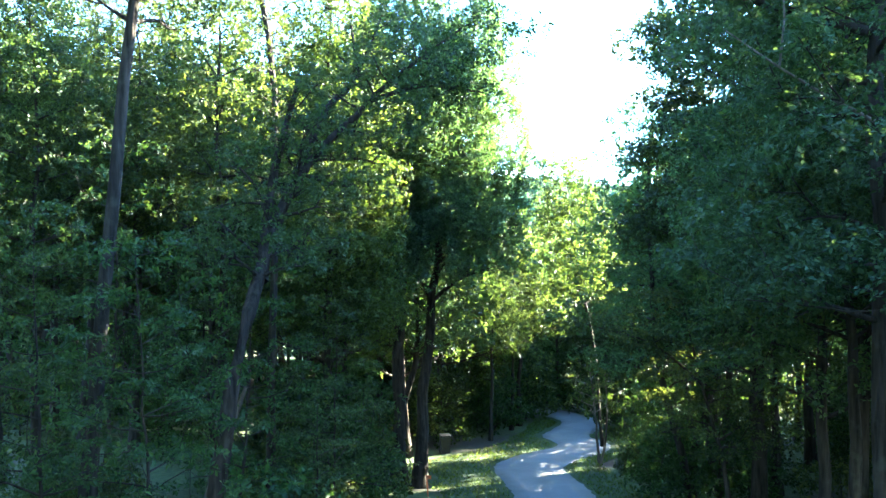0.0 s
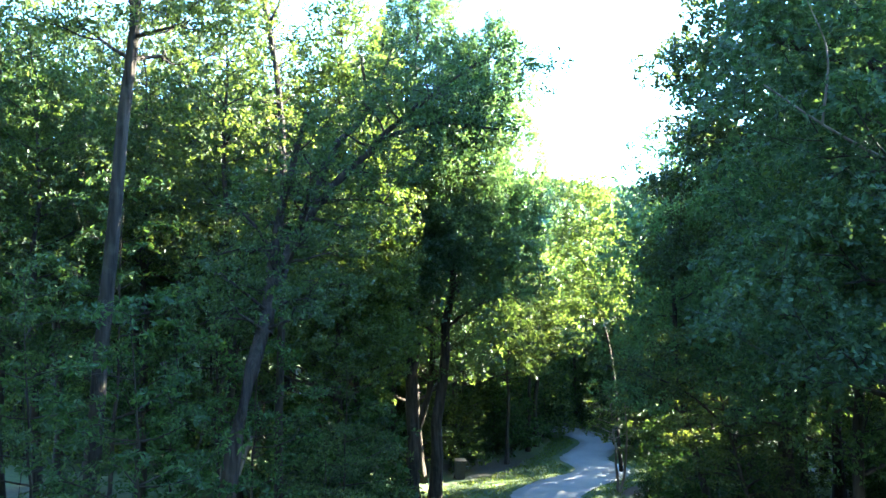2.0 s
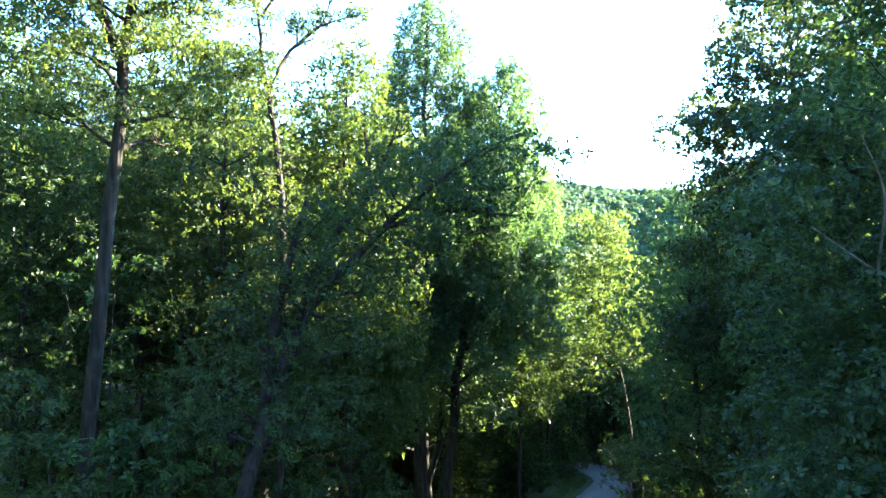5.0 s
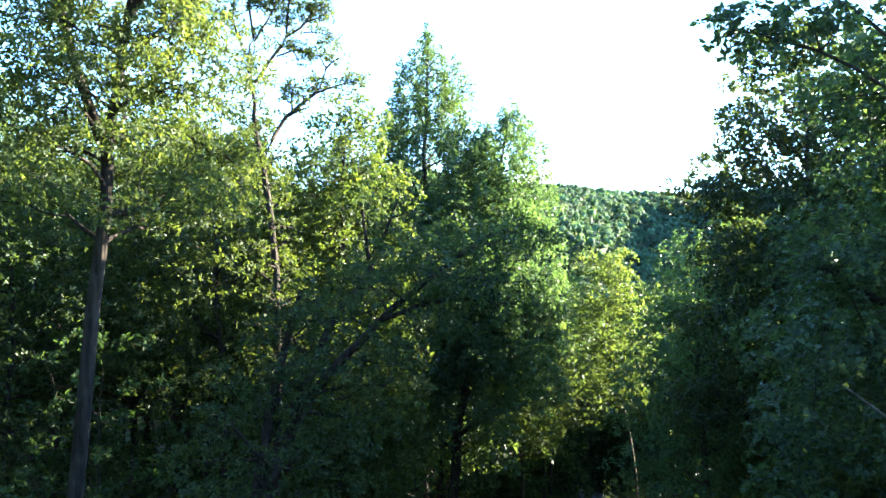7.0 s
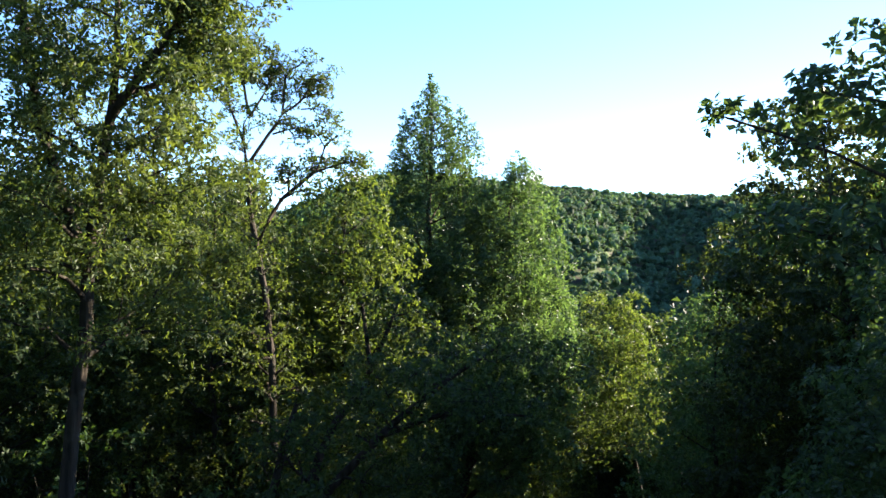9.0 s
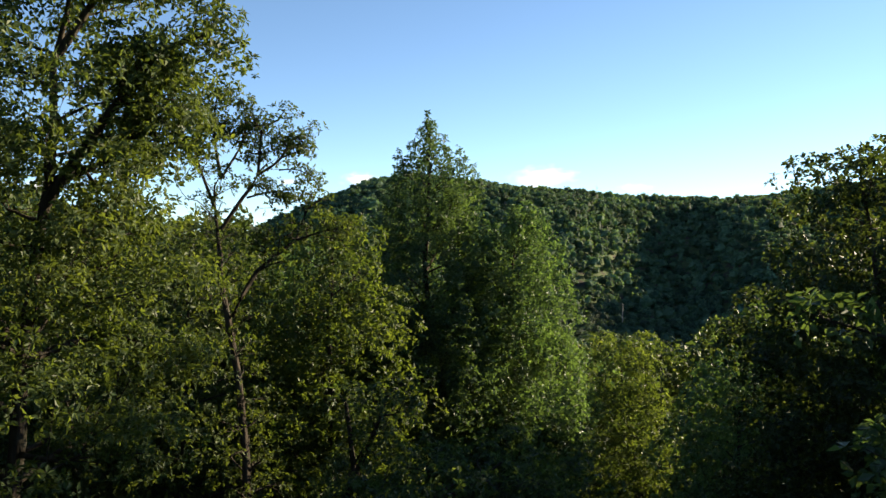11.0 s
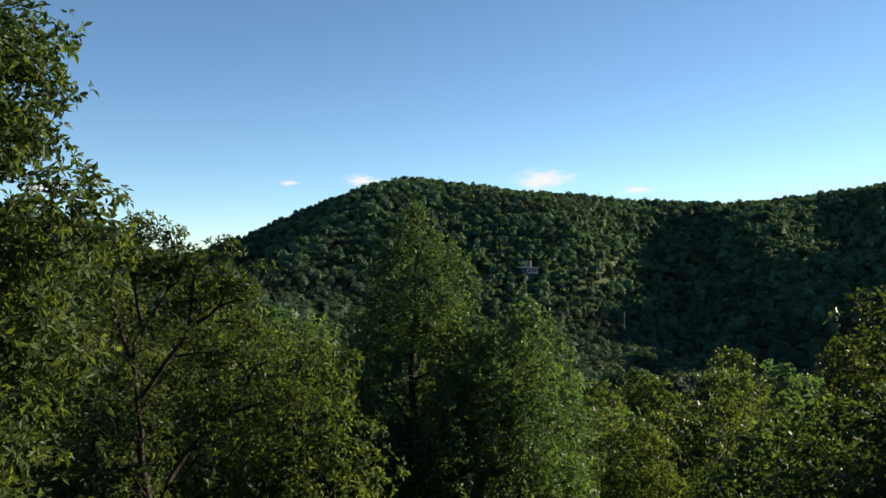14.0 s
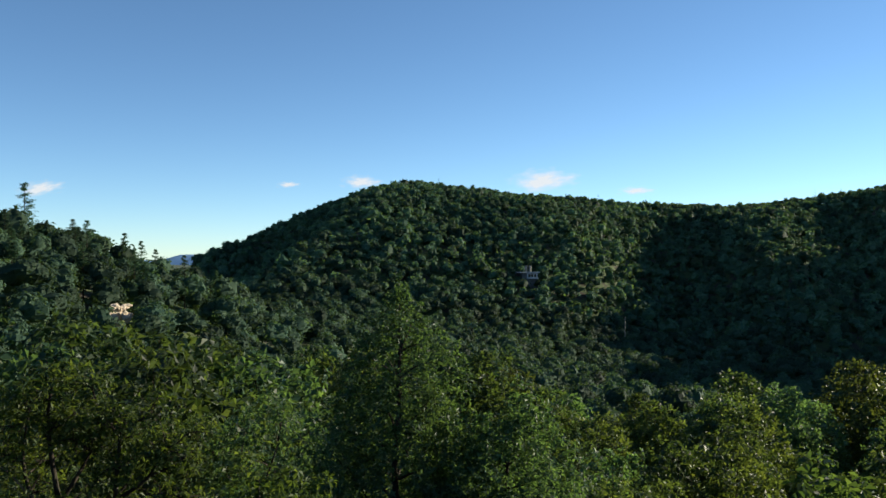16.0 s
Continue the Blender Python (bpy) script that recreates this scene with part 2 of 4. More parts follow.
def smooth_line(points, n):
    """n points on a smooth line through the given ones."""
    p = np.asarray(points, float)
    p = np.concatenate([[2 * p[0] - p[1]], p, [2 * p[-1] - p[-2]]])
    t = np.linspace(0, len(p) - 3 - 1e-6, n)
    i = t.astype(int)
    f = (t - i)[:, None]
    a, b, c, d = p[i], p[i + 1], p[i + 2], p[i + 3]
    return 0.5 * (2 * b + (c - a) * f + (2 * a - 5 * b + 4 * c - d) * f**2 + (3 * b - 3 * c + d - a) * f**3)


def boughs_in(rng, line, low, width, puff, gap, hollow=0.3):
    """Centres and radii of the leafy boughs that fill a crown: width(g) is its half width at the share g of its height."""
    tip = along_line(line, [0.955, 0.985, 1.0])
    spots, sizes = tip, [0.42 * puff, 0.34 * puff, 0.26 * puff]
    for i in range(1100):
        g = rng.uniform()
        w = width(g)
        az = rng.uniform(0, 2 * np.pi)
        share = math.sqrt(rng.uniform(hollow**2, 1))
        r = puff * rng.uniform(0.65, 1.25) * min(1.0, 0.3 + w / (2.0 * puff))
        c = along_line(line, [low + (1 - low) * g])[0] + np.array([math.cos(az), math.sin(az), 0]) * w * share + [0, 0, rng.uniform(-0.3, 0.3)]
        if len(spots) and np.min(np.linalg.norm((spots - c) * [1, 1, 1.25], axis=1) / (np.array(sizes) + r)) < gap:
            continue
        spots = np.concatenate([spots, [c]])
        sizes.append(r)
    return spots, np.array(sizes)


def branches(rng, nodes, radii, spots, sizes, droop=0.3, twigs=5, sides=5):
    """Limbs that fork from the trunk's nodes and from one another out to each bough."""
    nodes, radii, out = [np.asarray(p) for p in nodes], list(radii), []
    root = np.array(nodes)
    order = np.argsort([np.linalg.norm(root[:, :2] - c[:2], axis=1).min() + 0.15 * c[2] for c in spots])
    for i in order:
        c = spots[i]
        p = np.array(nodes)
        d = c - p
        ln = np.linalg.norm(d, axis=1) + 1e-6
        cost = ln * (1 + 1.5 * np.maximum(0, droop - d[:, 2] / ln)) + 0.25 / (np.array(radii) + 0.02) * 0.1
        j = int(np.argmin(cost))
        r0 = min(0.62 * radii[j], 0.02 + 0.02 * ln[j])
        s = np.linspace(0, 1, 6 if twigs > 2 else 4)[:, None]
        wig = np.cumsum(rng.normal(size=(len(s), 3)) * ln[j] * 0.035, 0) * s
        pts = p[j] + d[j] * s + np.array([0, 0, rng.uniform(-0.12, 0.16) * ln[j]]) * s * (1 - s) * 2 + wig
        rr = r0 * (1 - 0.7 * s[:, 0]) + 0.004
        pieces = [tube(pts, rr, sides)]
        for k in range(twigs):
            way = unit(rng.normal(size=3) + [0, 0, 0.35]) * [1, 1, 0.65]
            base = along_line(pts, [rng.uniform(0.6, 1)])[0]
            tip = pts[-1] + way * sizes[i] * rng.uniform(0.6, 1.0)
            pieces.append(tube([base, (base + tip) / 2 + rng.normal(size=3) * 0.05, tip], [rr[-1] * 0.8, rr[-1] * 0.6, 0.004], 3))
        out.append(joined(pieces))
        nodes += list(pts[1:])
        radii += list(rr[1:])
    return out


def grow(seed, trunk, r, low, width, puff, gap, count, leaf, k=6, narrow=0.5, flat=0.65, up=0.4, hollow=0.3, droop=0.3, twigs=5, sides=8, extra=(), lean=0.25, shoots=0):
    """Meshes of a tree: trunk through the points, limbs out to the boughs of the crown, stars of leaves on their twigs."""
    rng = np.random.default_rng(seed)
    line = smooth_line(trunk, 16)
    line[1:-1] += rng.normal(size=(14, 3)) * [r * lean, r * lean, 0]
    f = np.linspace(0, 1, 16)
    rad = r * (1 - 0.93 * f**0.9)
    rad[0] *= 1.45
    rad[1] *= 1.1
    trunk_tube = tube(line, rad, sides)
    spots, sizes = boughs_in(rng, line, low, width, puff, gap, hollow)
    fork = np.linspace(max(0.1, low * 0.75), 1, 24)
    limb_tubes = branches(rng, along_line(line, fork), np.interp(fork, f, rad), spots, sizes, droop, twigs, 5 if sides > 7 else 3)
    leafy, leafy_r = [spots], [sizes]
    for i in range(shoots):
        # upright tapering shoots on the boughs
        off = unit(rng.normal(size=(len(spots), 3))) * sizes[:, None] * [0.55, 0.55, 0.2]
        for rise, share in ((0.35, 0.52), (0.85, 0.42), (1.25, 0.31), (1.58, 0.2)):
            leafy.append(spots + off + np.array([0, 0, 1.0]) * sizes[:, None] * rise)
            leafy_r.append(sizes * share)
    for pts, r0, n, size in extra:
        pts = smooth_line(pts, 9)
        limb_tubes.append(tube(pts, np.linspace(r0, r0 * 0.35, 9), 6))
        if not n:
            continue
        at = along_line(pts, np.linspace(0.45, 1.0, n)) + unit(rng.normal(size=(n, 3))) * size * rng.uniform(0.3, 1.1, (n, 1))
        at[-1] = pts[-1]
        rr = size * rng.uniform(0.7, 1.2, n)
        limb_tubes += branches(rng, pts[2:], np.linspace(r0, r0 * 0.35, 9)[2:], at, rr, 0.0, twigs, 4)
        leafy.append(at)
        leafy_r.append(rr)
    crown = rosettes(rng, np.concatenate(leafy), np.concatenate(leafy_r), count, leaf, k, narrow, flat, up)
    return trunk_tube, limb_tubes, crown


def plant(name, label, group, grown, leaf_mat, bark, at, turn=0.0, scale=1.0, category="tree", limb_parts=False):
    """Sets a grown tree up as one thing: trunk, limbs, crown."""
    root = tagged(new(name), label, category, group)
    root.matrix_world = pose(*at, 0, 0, turn) @ Matrix.Scale(scale, 4)
    trunk_tube, limb_tubes, crown = grown
    if limb_parts:
        part("trunk", mesh_from("trunk", *trunk_tube, bark, True), root)
        for t in limb_tubes[:290]:
            part("limb", mesh_from("limb", *t, bark, True), root)
        if limb_tubes[290:]:
            tagged(part("fine_branch", mesh_from("fine_branch", *joined(limb_tubes[290:]), bark, True), root), kind="stuff")
    else:
        part("trunk", mesh_from("trunk", *joined([trunk_tube] + limb_tubes), bark, True), root)
    part("crown", mesh_from("crown", *crown, leaf_mat), root)
    return root


# ---- the lie of the land ----
def smoothstep(a, b, v):
    t = np.clip((v - a) / (b - a), 0, 1)
    return t * t * (3 - 2 * t)


def soft_max(values, k):
    v = np.stack(values)
    m = v.max(0)
    return m + k * np.log(np.exp((v - m) / k).sum(0))


def bell(v, w):
    return np.exp(-(v / w)**2)


def floor(x):
    """The valley floor, lower towards the right."""
    return -19 - 13 * np.tanh((x - 10) / 70)


def main_hill(x, y):
    """The long hill across the valley: its crest, a lit spur in the middle and the hollows beside it."""
    crest = np.interp(x, [-420, -300, -264, -230, -195, -160, -120, -80, -20, 60, 165, 240, 330, 450, 600, 1200], [-25, -25, -20, 12, 39, 54, 66, 71, 65.5, 59, 49.5, 59.5, 73.5, 92, 94, 90])
    d = 740 - y
    fall = np.where(d > 0, np.cos(np.clip(d / 370, 0, 1) * np.pi / 2)**1.5, bell(d, 300))
    steps = 4 * fall * (1 - fall)
    ridge = x + 84 + 0.1 * (740 - y)
    spurs = 11 * np.where(ridge < 0, bell(ridge, 30), bell(ridge, 75)) - 30 * smoothstep(0, 80, -ridge) * (1 - smoothstep(60, 130, -ridge)) + 9 * bell(x - 25 + 0.10 * (y - 600), 60) - 17 * bell(x - 105 - 0.1 * (y - 600), 40) + 14 * bell(x - 165 - 0.12 * (y - 600), 36) - 12 * bell(x - 235, 40) + 12 * bell(x - 300, 40)
    return floor(x) + (crest + 7 - floor(x)) * fall + steps * spurs


def left_hill(x, y):
    """The nearer wooded hill, falling away from the lane."""
    line = np.interp(y, [60, 120, 215, 345, 415, 520], [-170, -150, -122, -138, -112, -60])
    top = np.interp(y, [60, 120, 215, 275, 345, 415, 520], [34, 32, 23, 9, -6, -20, -24])
    d = x - line
    return floor(x) + (top - floor(x)) * np.where(d > 0, bell(d, 74), bell(d, 320))


def shade_ridge(x, y):
    """An unseen high ridge added on the sunward side to shade the valley's hollow, notched to leave sunlit spots."""
    jag = 11 * np.sin(y / 9) + 9 * np.sin(y / 21 + 1)
    return floor(x) + (158 + jag) * bell(np.minimum(x - 510, 0), 115) * smoothstep(260, 420, y) * (1 - smoothstep(760, 900, y))


def land(x, y):
    x, y = np.asarray(x, float), np.asarray(y, float)
    near = 4.6 - 0.066 * y
    base = near * (1 - smoothstep(85, 120, y)) + smoothstep(85, 120, y) * (-2.2 + (floor(x) - 1) * smoothstep(90, 330, y))
    base = base + 2.2 * smoothstep(-3.5, -9, x) * (1 - smoothstep(40, 70, y)) + 1.2 * smoothstep(9, 16, x) * (1 - smoothstep(60, 90, y))
    base = np.where(y < 0, 4.6 + 0.01 * y, base)
    z = soft_max([base, main_hill(x, y), left_hill(x, y), shade_ridge(x, y)], 2.5)
    near_w = smoothstep(70, 140, np.hypot(x, y - 10))
    z = base * (1 - near_w) + z * near_w
    return z + near_w * (1.5 * np.sin(x / 37 + 1) * np.cos(y / 45) + 1.0 * np.sin(x / 17 + y / 29))


def ground_sheet():
    u = np.linspace(-1, 1, 241)
    xs = np.sign(u) * (np.abs(u) * 110 + np.abs(u)**5 * 4400)
    vs = np.linspace(-0.55, 1, 261)
    ys = np.sign(vs) * (np.abs(vs) * 300 + np.abs(vs)**5 * 4300)
    X, Y = np.meshgrid(xs, ys, indexing="ij")
    Z = land(X, Y)
    far = smoothstep(1200, 2500, np.hypot(X, Y))
    Z = Z * (1 - far) - 20 * far
    n, m = X.shape
    i, j = np.meshgrid(np.arange(n - 1), np.arange(m - 1), indexing="ij")
    a = i * m + j
    quads = np.stack([a, a + m, a + m + 1, a + 1], -1).reshape(-1, 4)
    ob = new("ground", mesh_from("ground", np.stack([X, Y, Z], -1).reshape(-1, 3), quads, GROUND, True))
    return tagged(ob, "grassy ground and leaf litter of the wooded valley", "ground", kind="structure")


def lane():
    """The winding asphalt lane, a raised strip with thickness."""
    mid = [(6.8, -44), (6.0, -20), (5.2, 4), (4.6, 20), (4.1, 32), (4.0, 38), (3.6, 41.5), (3.3, 44.5), (4.6, 47.4), (6.3, 49.6), (6.9, 52), (6.2, 54.6), (7.0, 57.5), (8.0, 61), (7.4, 64.5), (6.0, 67.3), (2.5, 70), (-4, 74)]
    pts = smooth_line([(x, y, 0) for x, y in mid], 180)
    tang = unit(np.gradient(pts, axis=0))
    side = np.stack([tang[:, 1], -tang[:, 0], 0 * tang[:, 0]], -1)
    half = 1.75 - 0.35 * smoothstep(42, 58, pts[:, 1])[:, None]
    rng = np.random.default_rng(4)
    rows = []
    for w in (-1.0, -0.97, -0.5, 0.0, 0.5, 0.97, 1.0):
        p = pts + side * half * w
        if abs(w) > 0.9:
            p = p + side * rng.normal(size=(len(p), 1)) * 0.05
        p[:, 2] = land(p[:, 0], p[:, 1]) + (0.06 - 0.02 * w * w if abs(w) < 0.99 else -0.1)
        rows.append(p)
    grid = np.stack(rows, 1)
    n, m = grid.shape[:2]
    i, j = np.meshgrid(np.arange(n - 1), np.arange(m - 1), indexing="ij")
    a = i * m + j
    quads = np.stack([a, a + 1, a + m + 1, a + m], -1).reshape(-1, 4)
    ob = new("road", mesh_from("road", grid.reshape(-1, 3), quads, ASPHALT, True))
    return tagged(ob, "narrow winding grey asphalt lane between lawns", "road", kind="structure")


LANE_LINE = smooth_line([(5.2, 4, 0), (4.6, 20, 0), (4.1, 32, 0), (4.0, 38, 0), (3.6, 41.5, 0), (3.3, 44.5, 0), (4.6, 47.4, 0), (6.3, 49.6, 0), (6.9, 52, 0), (6.2, 54.6, 0), (7.0, 57.5, 0), (8.0, 61, 0), (7.4, 64.5, 0)], 120)


def lawn():
    """Mown verges on both sides of the lane, with blades of grass standing on them."""
    rng = np.random.default_rng(21)
    y = np.linspace(14, 64, 90)
    mid = np.interp(y, LANE_LINE[:, 1], LANE_LINE[:, 0])
    left = 5.4 + 0.7 * np.sin(y / 3.1) + 0.4 * np.sin(y / 1.3) - 2.6 * smoothstep(50, 60, y)
    right = 4.2 + 0.6 * np.sin(y / 2.7 + 1) + 0.3 * np.sin(y / 1.1) - 1.6 * smoothstep(50, 60, y)
    cols = []
    for f in np.linspace(0, 1, 15):
        x = mid - left + (left + right) * f
        lift = 0.035 if 0 < f < 1 else -0.05
        cols.append(np.stack([x, y, land(x, y) + lift], -1))
    grid = np.stack(cols, 1)
    n, m = grid.shape[:2]
    i, j = np.meshgrid(np.arange(n - 1), np.arange(m - 1), indexing="ij")
    a = i * m + j
    ob = new("lawn", mesh_from("lawn", grid.reshape(-1, 3), np.stack([a, a + 1, a + m + 1, a + m], -1).reshape(-1, 4), LAWN, True))
    tagged(ob, "mown green lawn on both sides of the lane", "lawn", kind="structure")
    k = 26000
    f, gy = rng.uniform(0, 1, k), rng.uniform(24, 63, k)
    gm, gl, gr = (np.interp(gy, y, v) for v in (mid, left, right))
    gx = gm - gl + (gl + gr) * f
    keep = np.abs(gx - gm) > 1.85
    gx, gy = gx[keep], gy[keep]
    spots = np.stack([gx, gy, land(gx, gy) + 0.03], -1)
    n = len(spots)
    way = unit(rng.normal(size=(n, 3)) * [1, 1, 0.2] + [0, 0, 1.1]) * rng.uniform(0.07, 0.2, (n, 1))
    side = unit(np.cross(way, rng.normal(size=(n, 3)))) * 0.02
    v = np.stack([spots - side, spots + side, spots + way * 0.6 + side * 0.7, spots + way], 1).reshape(-1, 3)
    ob = new("grass", mesh_from("grass", v, np.arange(4 * n).reshape(-1, 4), GRASS))
    tagged(ob, "short green grass blades on the verges", "grass", kind="stuff")


ground_sheet()
lane()
lawn()


def far_hill():
    """The hills at the end of the valley, their haze put in as blue colour."""
    x = np.linspace(-2300, -900, 90)
    crest = 55 + 55 * np.exp(-((x + 1640) / 120)**2) + 34 * np.exp(-((x + 1480) / 90)**2) + 30 * np.sin(x / 210) + 3 * np.sin(x / 23)
    rows = []
    for k, (dy, h) in enumerate(((0, 0.0), (150, 0.6), (260, 0.9), (330, 1.0), (500, 0.7))):
        rows.append(np.stack([x, 3900 + dy + 0 * x, -52 + (crest * 0.8 + 20) * h], -1))
    grid = np.stack(rows, 1)
    n, m = grid.shape[:2]
    i, j = np.meshgrid(np.arange(n - 1), np.arange(m - 1), indexing="ij")
    a = i * m + j
    ob = new("backdrop", mesh_from("backdrop", grid.reshape(-1, 3), np.stack([a, a + 1, a + m + 1, a + m], -1).reshape(-1, 4), HAZED_HILL, True))
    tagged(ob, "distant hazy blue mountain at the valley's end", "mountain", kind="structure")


far_hill()


def clear_of_lane(x, y, gap):
    """Whether a spot keeps off the lane and its lawns."""
    cx = 4.3 if y < 44 else (6.4 if y < 60 else 6.8)
    left, right = (cx + 1.2 + gap, gap + 1.8)
    if y > 55:
        left, right = gap + 0.6, gap
    return x < cx - left * 0.75 or x > cx + right


# ---- trees that stand out ----
def z_at(x, y):
    return float(land(x, y))


def rel(at, pts):
    return [(x - at[0], y - at[1], z - at[2]) for x, y, z in pts]


def hero(name, label, base, trunk, r, low, width, puff, gap, count, leaf, leaf_mat, bark=BARK, group="large trees by the lane", **more):
    x, y = base
    at = (x, y, z_at(x, y) - 0.15)
    line = [(0, 0, 0)] + rel(at, trunk)
    bare = more.pop("bare", ())
    extra = [(rel(at, p), *rest) for p, *rest in more.pop("extra", ())]
    grown = grow(len(name) + int(abs(x * 37 + y * 11)), line, r, low, width, puff, gap, count, leaf, extra=extra, **more)
    tree = plant(name, label, group, grown, leaf_mat, bark, at, limb_parts=True)
    for pts, r0 in bare:
        part("limb", mesh_from("limb", *tube(smooth_line(rel(at, pts), 9), np.linspace(r0, r0 * 0.3, 9), 6), BARK_PALE, True), tree, "bare dead limb")
    return tree


# tall oak with an airy crown
hero("oak_tree", "tall oak with grey trunk and airy lumpy leafy crown", (-8.3, 22), [(-8.1, 22, 9), (-7.6, 22, 14.5), (-7.12, 22, 19.0), (-6.85, 22, 21.1), (-6.65, 22, 23.0), (-6.45, 22, 25.0), (-6.3, 22, 27.0)],
     0.22, 0.6, lambda g: 2.5 * (1 - 0.1 * g) * (1 - 0.5 * g**4), 0.74, 0.7, 160, 0.112, LEAF_OAK, narrow=0.46, flat=0.58, hollow=0.42,
     extra=[([(-7.1, 22, 19.2), (-8.0, 22.2, 21.5), (-8.5, 22.2, 24.0), (-8.4, 22.2, 26.2)], 0.12, 8, 0.8), ([(-7.1, 22, 19.6), (-6.2, 23, 19.9), (-5.2, 24, 19.4)], 0.08, 5, 0.7),
            ([(-6.85, 22, 21.0), (-6.2, 21.4, 21.3), (-5.3, 21.2, 21.9)], 0.07, 4, 0.7), ([(-6.75, 22, 22.0), (-5.6, 21.8, 23.4), (-4.7, 21.7, 24.3), (-4.0, 21.7, 24.6)], 0.09, 10, 0.7), ([(-6.7, 22, 22.4), (-5.6, 22.2, 22.8), (-4.5, 22.3, 23.1)], 0.06, 7, 0.6), ([(-6.5, 22, 24.4), (-5.5, 21.8, 25.6), (-4.7, 21.7, 26.5)], 0.07, 9, 0.7)])
# slim tree with an open, thin crown
hero("slim_tree", "slim grey-barked tree with a thin open crown", (-5.4, 27.3), [(-5.2, 27.3, 10), (-5.15, 27.2, 16.9), (-5.7, 27.3, 20.3), (-5.77, 27.3, 21.2), (-5.89, 27.3, 22.3), (-5.8, 27.4, 23.0)],
     0.14, 0.55, lambda g: 0.75 * (1 - 0.4 * g), 0.45, 0.8, 78, 0.092, LEAF_GOLD, narrow=0.5, flat=0.5, hollow=0.3,
     extra=[([(-5.89, 27.3, 22.3), (-6.2, 27.4, 23.0), (-6.4, 27.5, 23.6), (-6.25, 27.5, 24.5)], 0.04, 13, 0.4), ([(-5.8, 27.4, 23.0), (-5.92, 27.4, 23.7), (-5.9, 27.3, 24.3), (-5.8, 27.3, 24.85)], 0.04, 14, 0.4),
            ([(-5.8, 27.4, 22.9), (-5.4, 27.5, 23.6), (-5.25, 27.5, 24.1), (-5.3, 27.4, 24.6)], 0.035, 12, 0.4), ([(-5.75, 27.3, 21.8), (-5.3, 27.4, 22.5), (-4.96, 27.4, 23.0), (-4.88, 27.4, 23.9), (-4.5, 27.4, 24.2)], 0.05, 15, 0.38),
            ([(-4.96, 27.4, 23.0), (-4.5, 27.4, 23.3), (-4.15, 27.4, 23.8), (-3.85, 27.3, 23.6)], 0.035, 13, 0.36), ([(-5.2, 27.4, 22.5), (-4.6, 27.2, 22.6), (-4.1, 27.2, 22.45)], 0.025, 9, 0.32), ([(-4.5, 27.4, 23.1), (-4.1, 27.4, 23.1), (-3.75, 27.4, 22.95)], 0.02, 6, 0.28),
            ([(-5.5, 27.3, 19.9), (-4.98, 27.4, 20.9), (-4.14, 27.5, 21.6), (-3.93, 27.5, 22.2), (-3.6, 27.5, 22.45)], 0.06, 12, 0.4), ([(-4.2, 27.5, 21.55), (-3.6, 27.5, 21.75), (-2.95, 27.5, 21.9)], 0.03, 9, 0.34), ([(-4.8, 27.4, 21.1), (-4.8, 27.4, 21.5), (-4.7, 27.4, 21.8)], 0.03, 6, 0.36)],
     bare=[([(-5.85, 27.3, 22.0), (-6.2, 27.2, 22.4), (-6.5, 27.2, 22.5), (-6.75, 27.2, 22.9)], 0.018), ([(-5.8, 27.3, 21.7), (-6.3, 27.2, 21.8), (-6.7, 27.2, 21.7)], 0.016), ([(-6.2, 27.4, 23.0), (-6.6, 27.4, 23.4), (-6.9, 27.4, 23.5)], 0.016)])
# leaning, forked tree
hero("leaning_tree", "leaning forked tree with dark limbs and spreading crown", (-4.7, 19.6), [(-4.6, 19.8, 7.3), (-4.15, 20.6, 10.9), (-3.65, 23.0, 13.9), (-2.3, 23.6, 15.6), (-0.7, 23.6, 17.0), (0.4, 23.6, 17.8)],
     0.24, 0.52, lambda g: 1.9, 0.66, 0.66, 75, 0.115, LEAF_MAPLE, droop=0.0, lean=0.1,
     extra=[([(-4.0, 21.2, 11.6), (-4.1, 22.4, 13.6), (-3.9, 23, 15.2), (-3.6, 23.4, 16.6)], 0.15, 5, 0.6), ([(-3.65, 23.0, 14.0), (-3.1, 24.2, 15.9), (-2.5, 25.3, 16.9), (-2.65, 25.5, 18.4)], 0.11, 6, 0.55), ([(-2.5, 25.3, 16.9), (-2.1, 25.3, 17.8), (-1.8, 25.3, 18.6)], 0.07, 5, 0.55),
            ([(-1.9, 23.6, 16.0), (-0.6, 23.8, 16.4), (0.9, 24.2, 16.3)], 0.07, 6, 0.55)])
# two pointed crowns grown together
hero("spire_tree", "tall pointed deep green tree with ascending leafy branches", (-2.6, 39.6), [(-2.5, 39, 10), (-2.3, 38, 18), (-2.17, 37.4, 25.3)],
     0.34, 0.46, lambda g: min(4.1, 0.04 + 0.72 * (12.0 * (1 - g))**0.9), 0.6, 0.68, 95, 0.13, LEAF_DEEP, narrow=0.5, flat=0.9, up=0.8, hollow=0.35, droop=0.6, twigs=2, shoots=1)
hero("spire_tree", "pointed deep green tree leaning on its taller neighbour", (-1.75, 39.8), [(-1.3, 39.4, 9), (-0.4, 38.5, 16), (0.8, 37.6, 22.2)],
     0.30, 0.46, lambda g: min(3.7, 0.5 + 0.85 * (11.0 * (1 - g))**0.8), 0.62, 0.68, 95, 0.13, LEAF_DEEP, narrow=0.5, flat=0.9, up=0.8, hollow=0.35, droop=0.6, twigs=2, shoots=1)
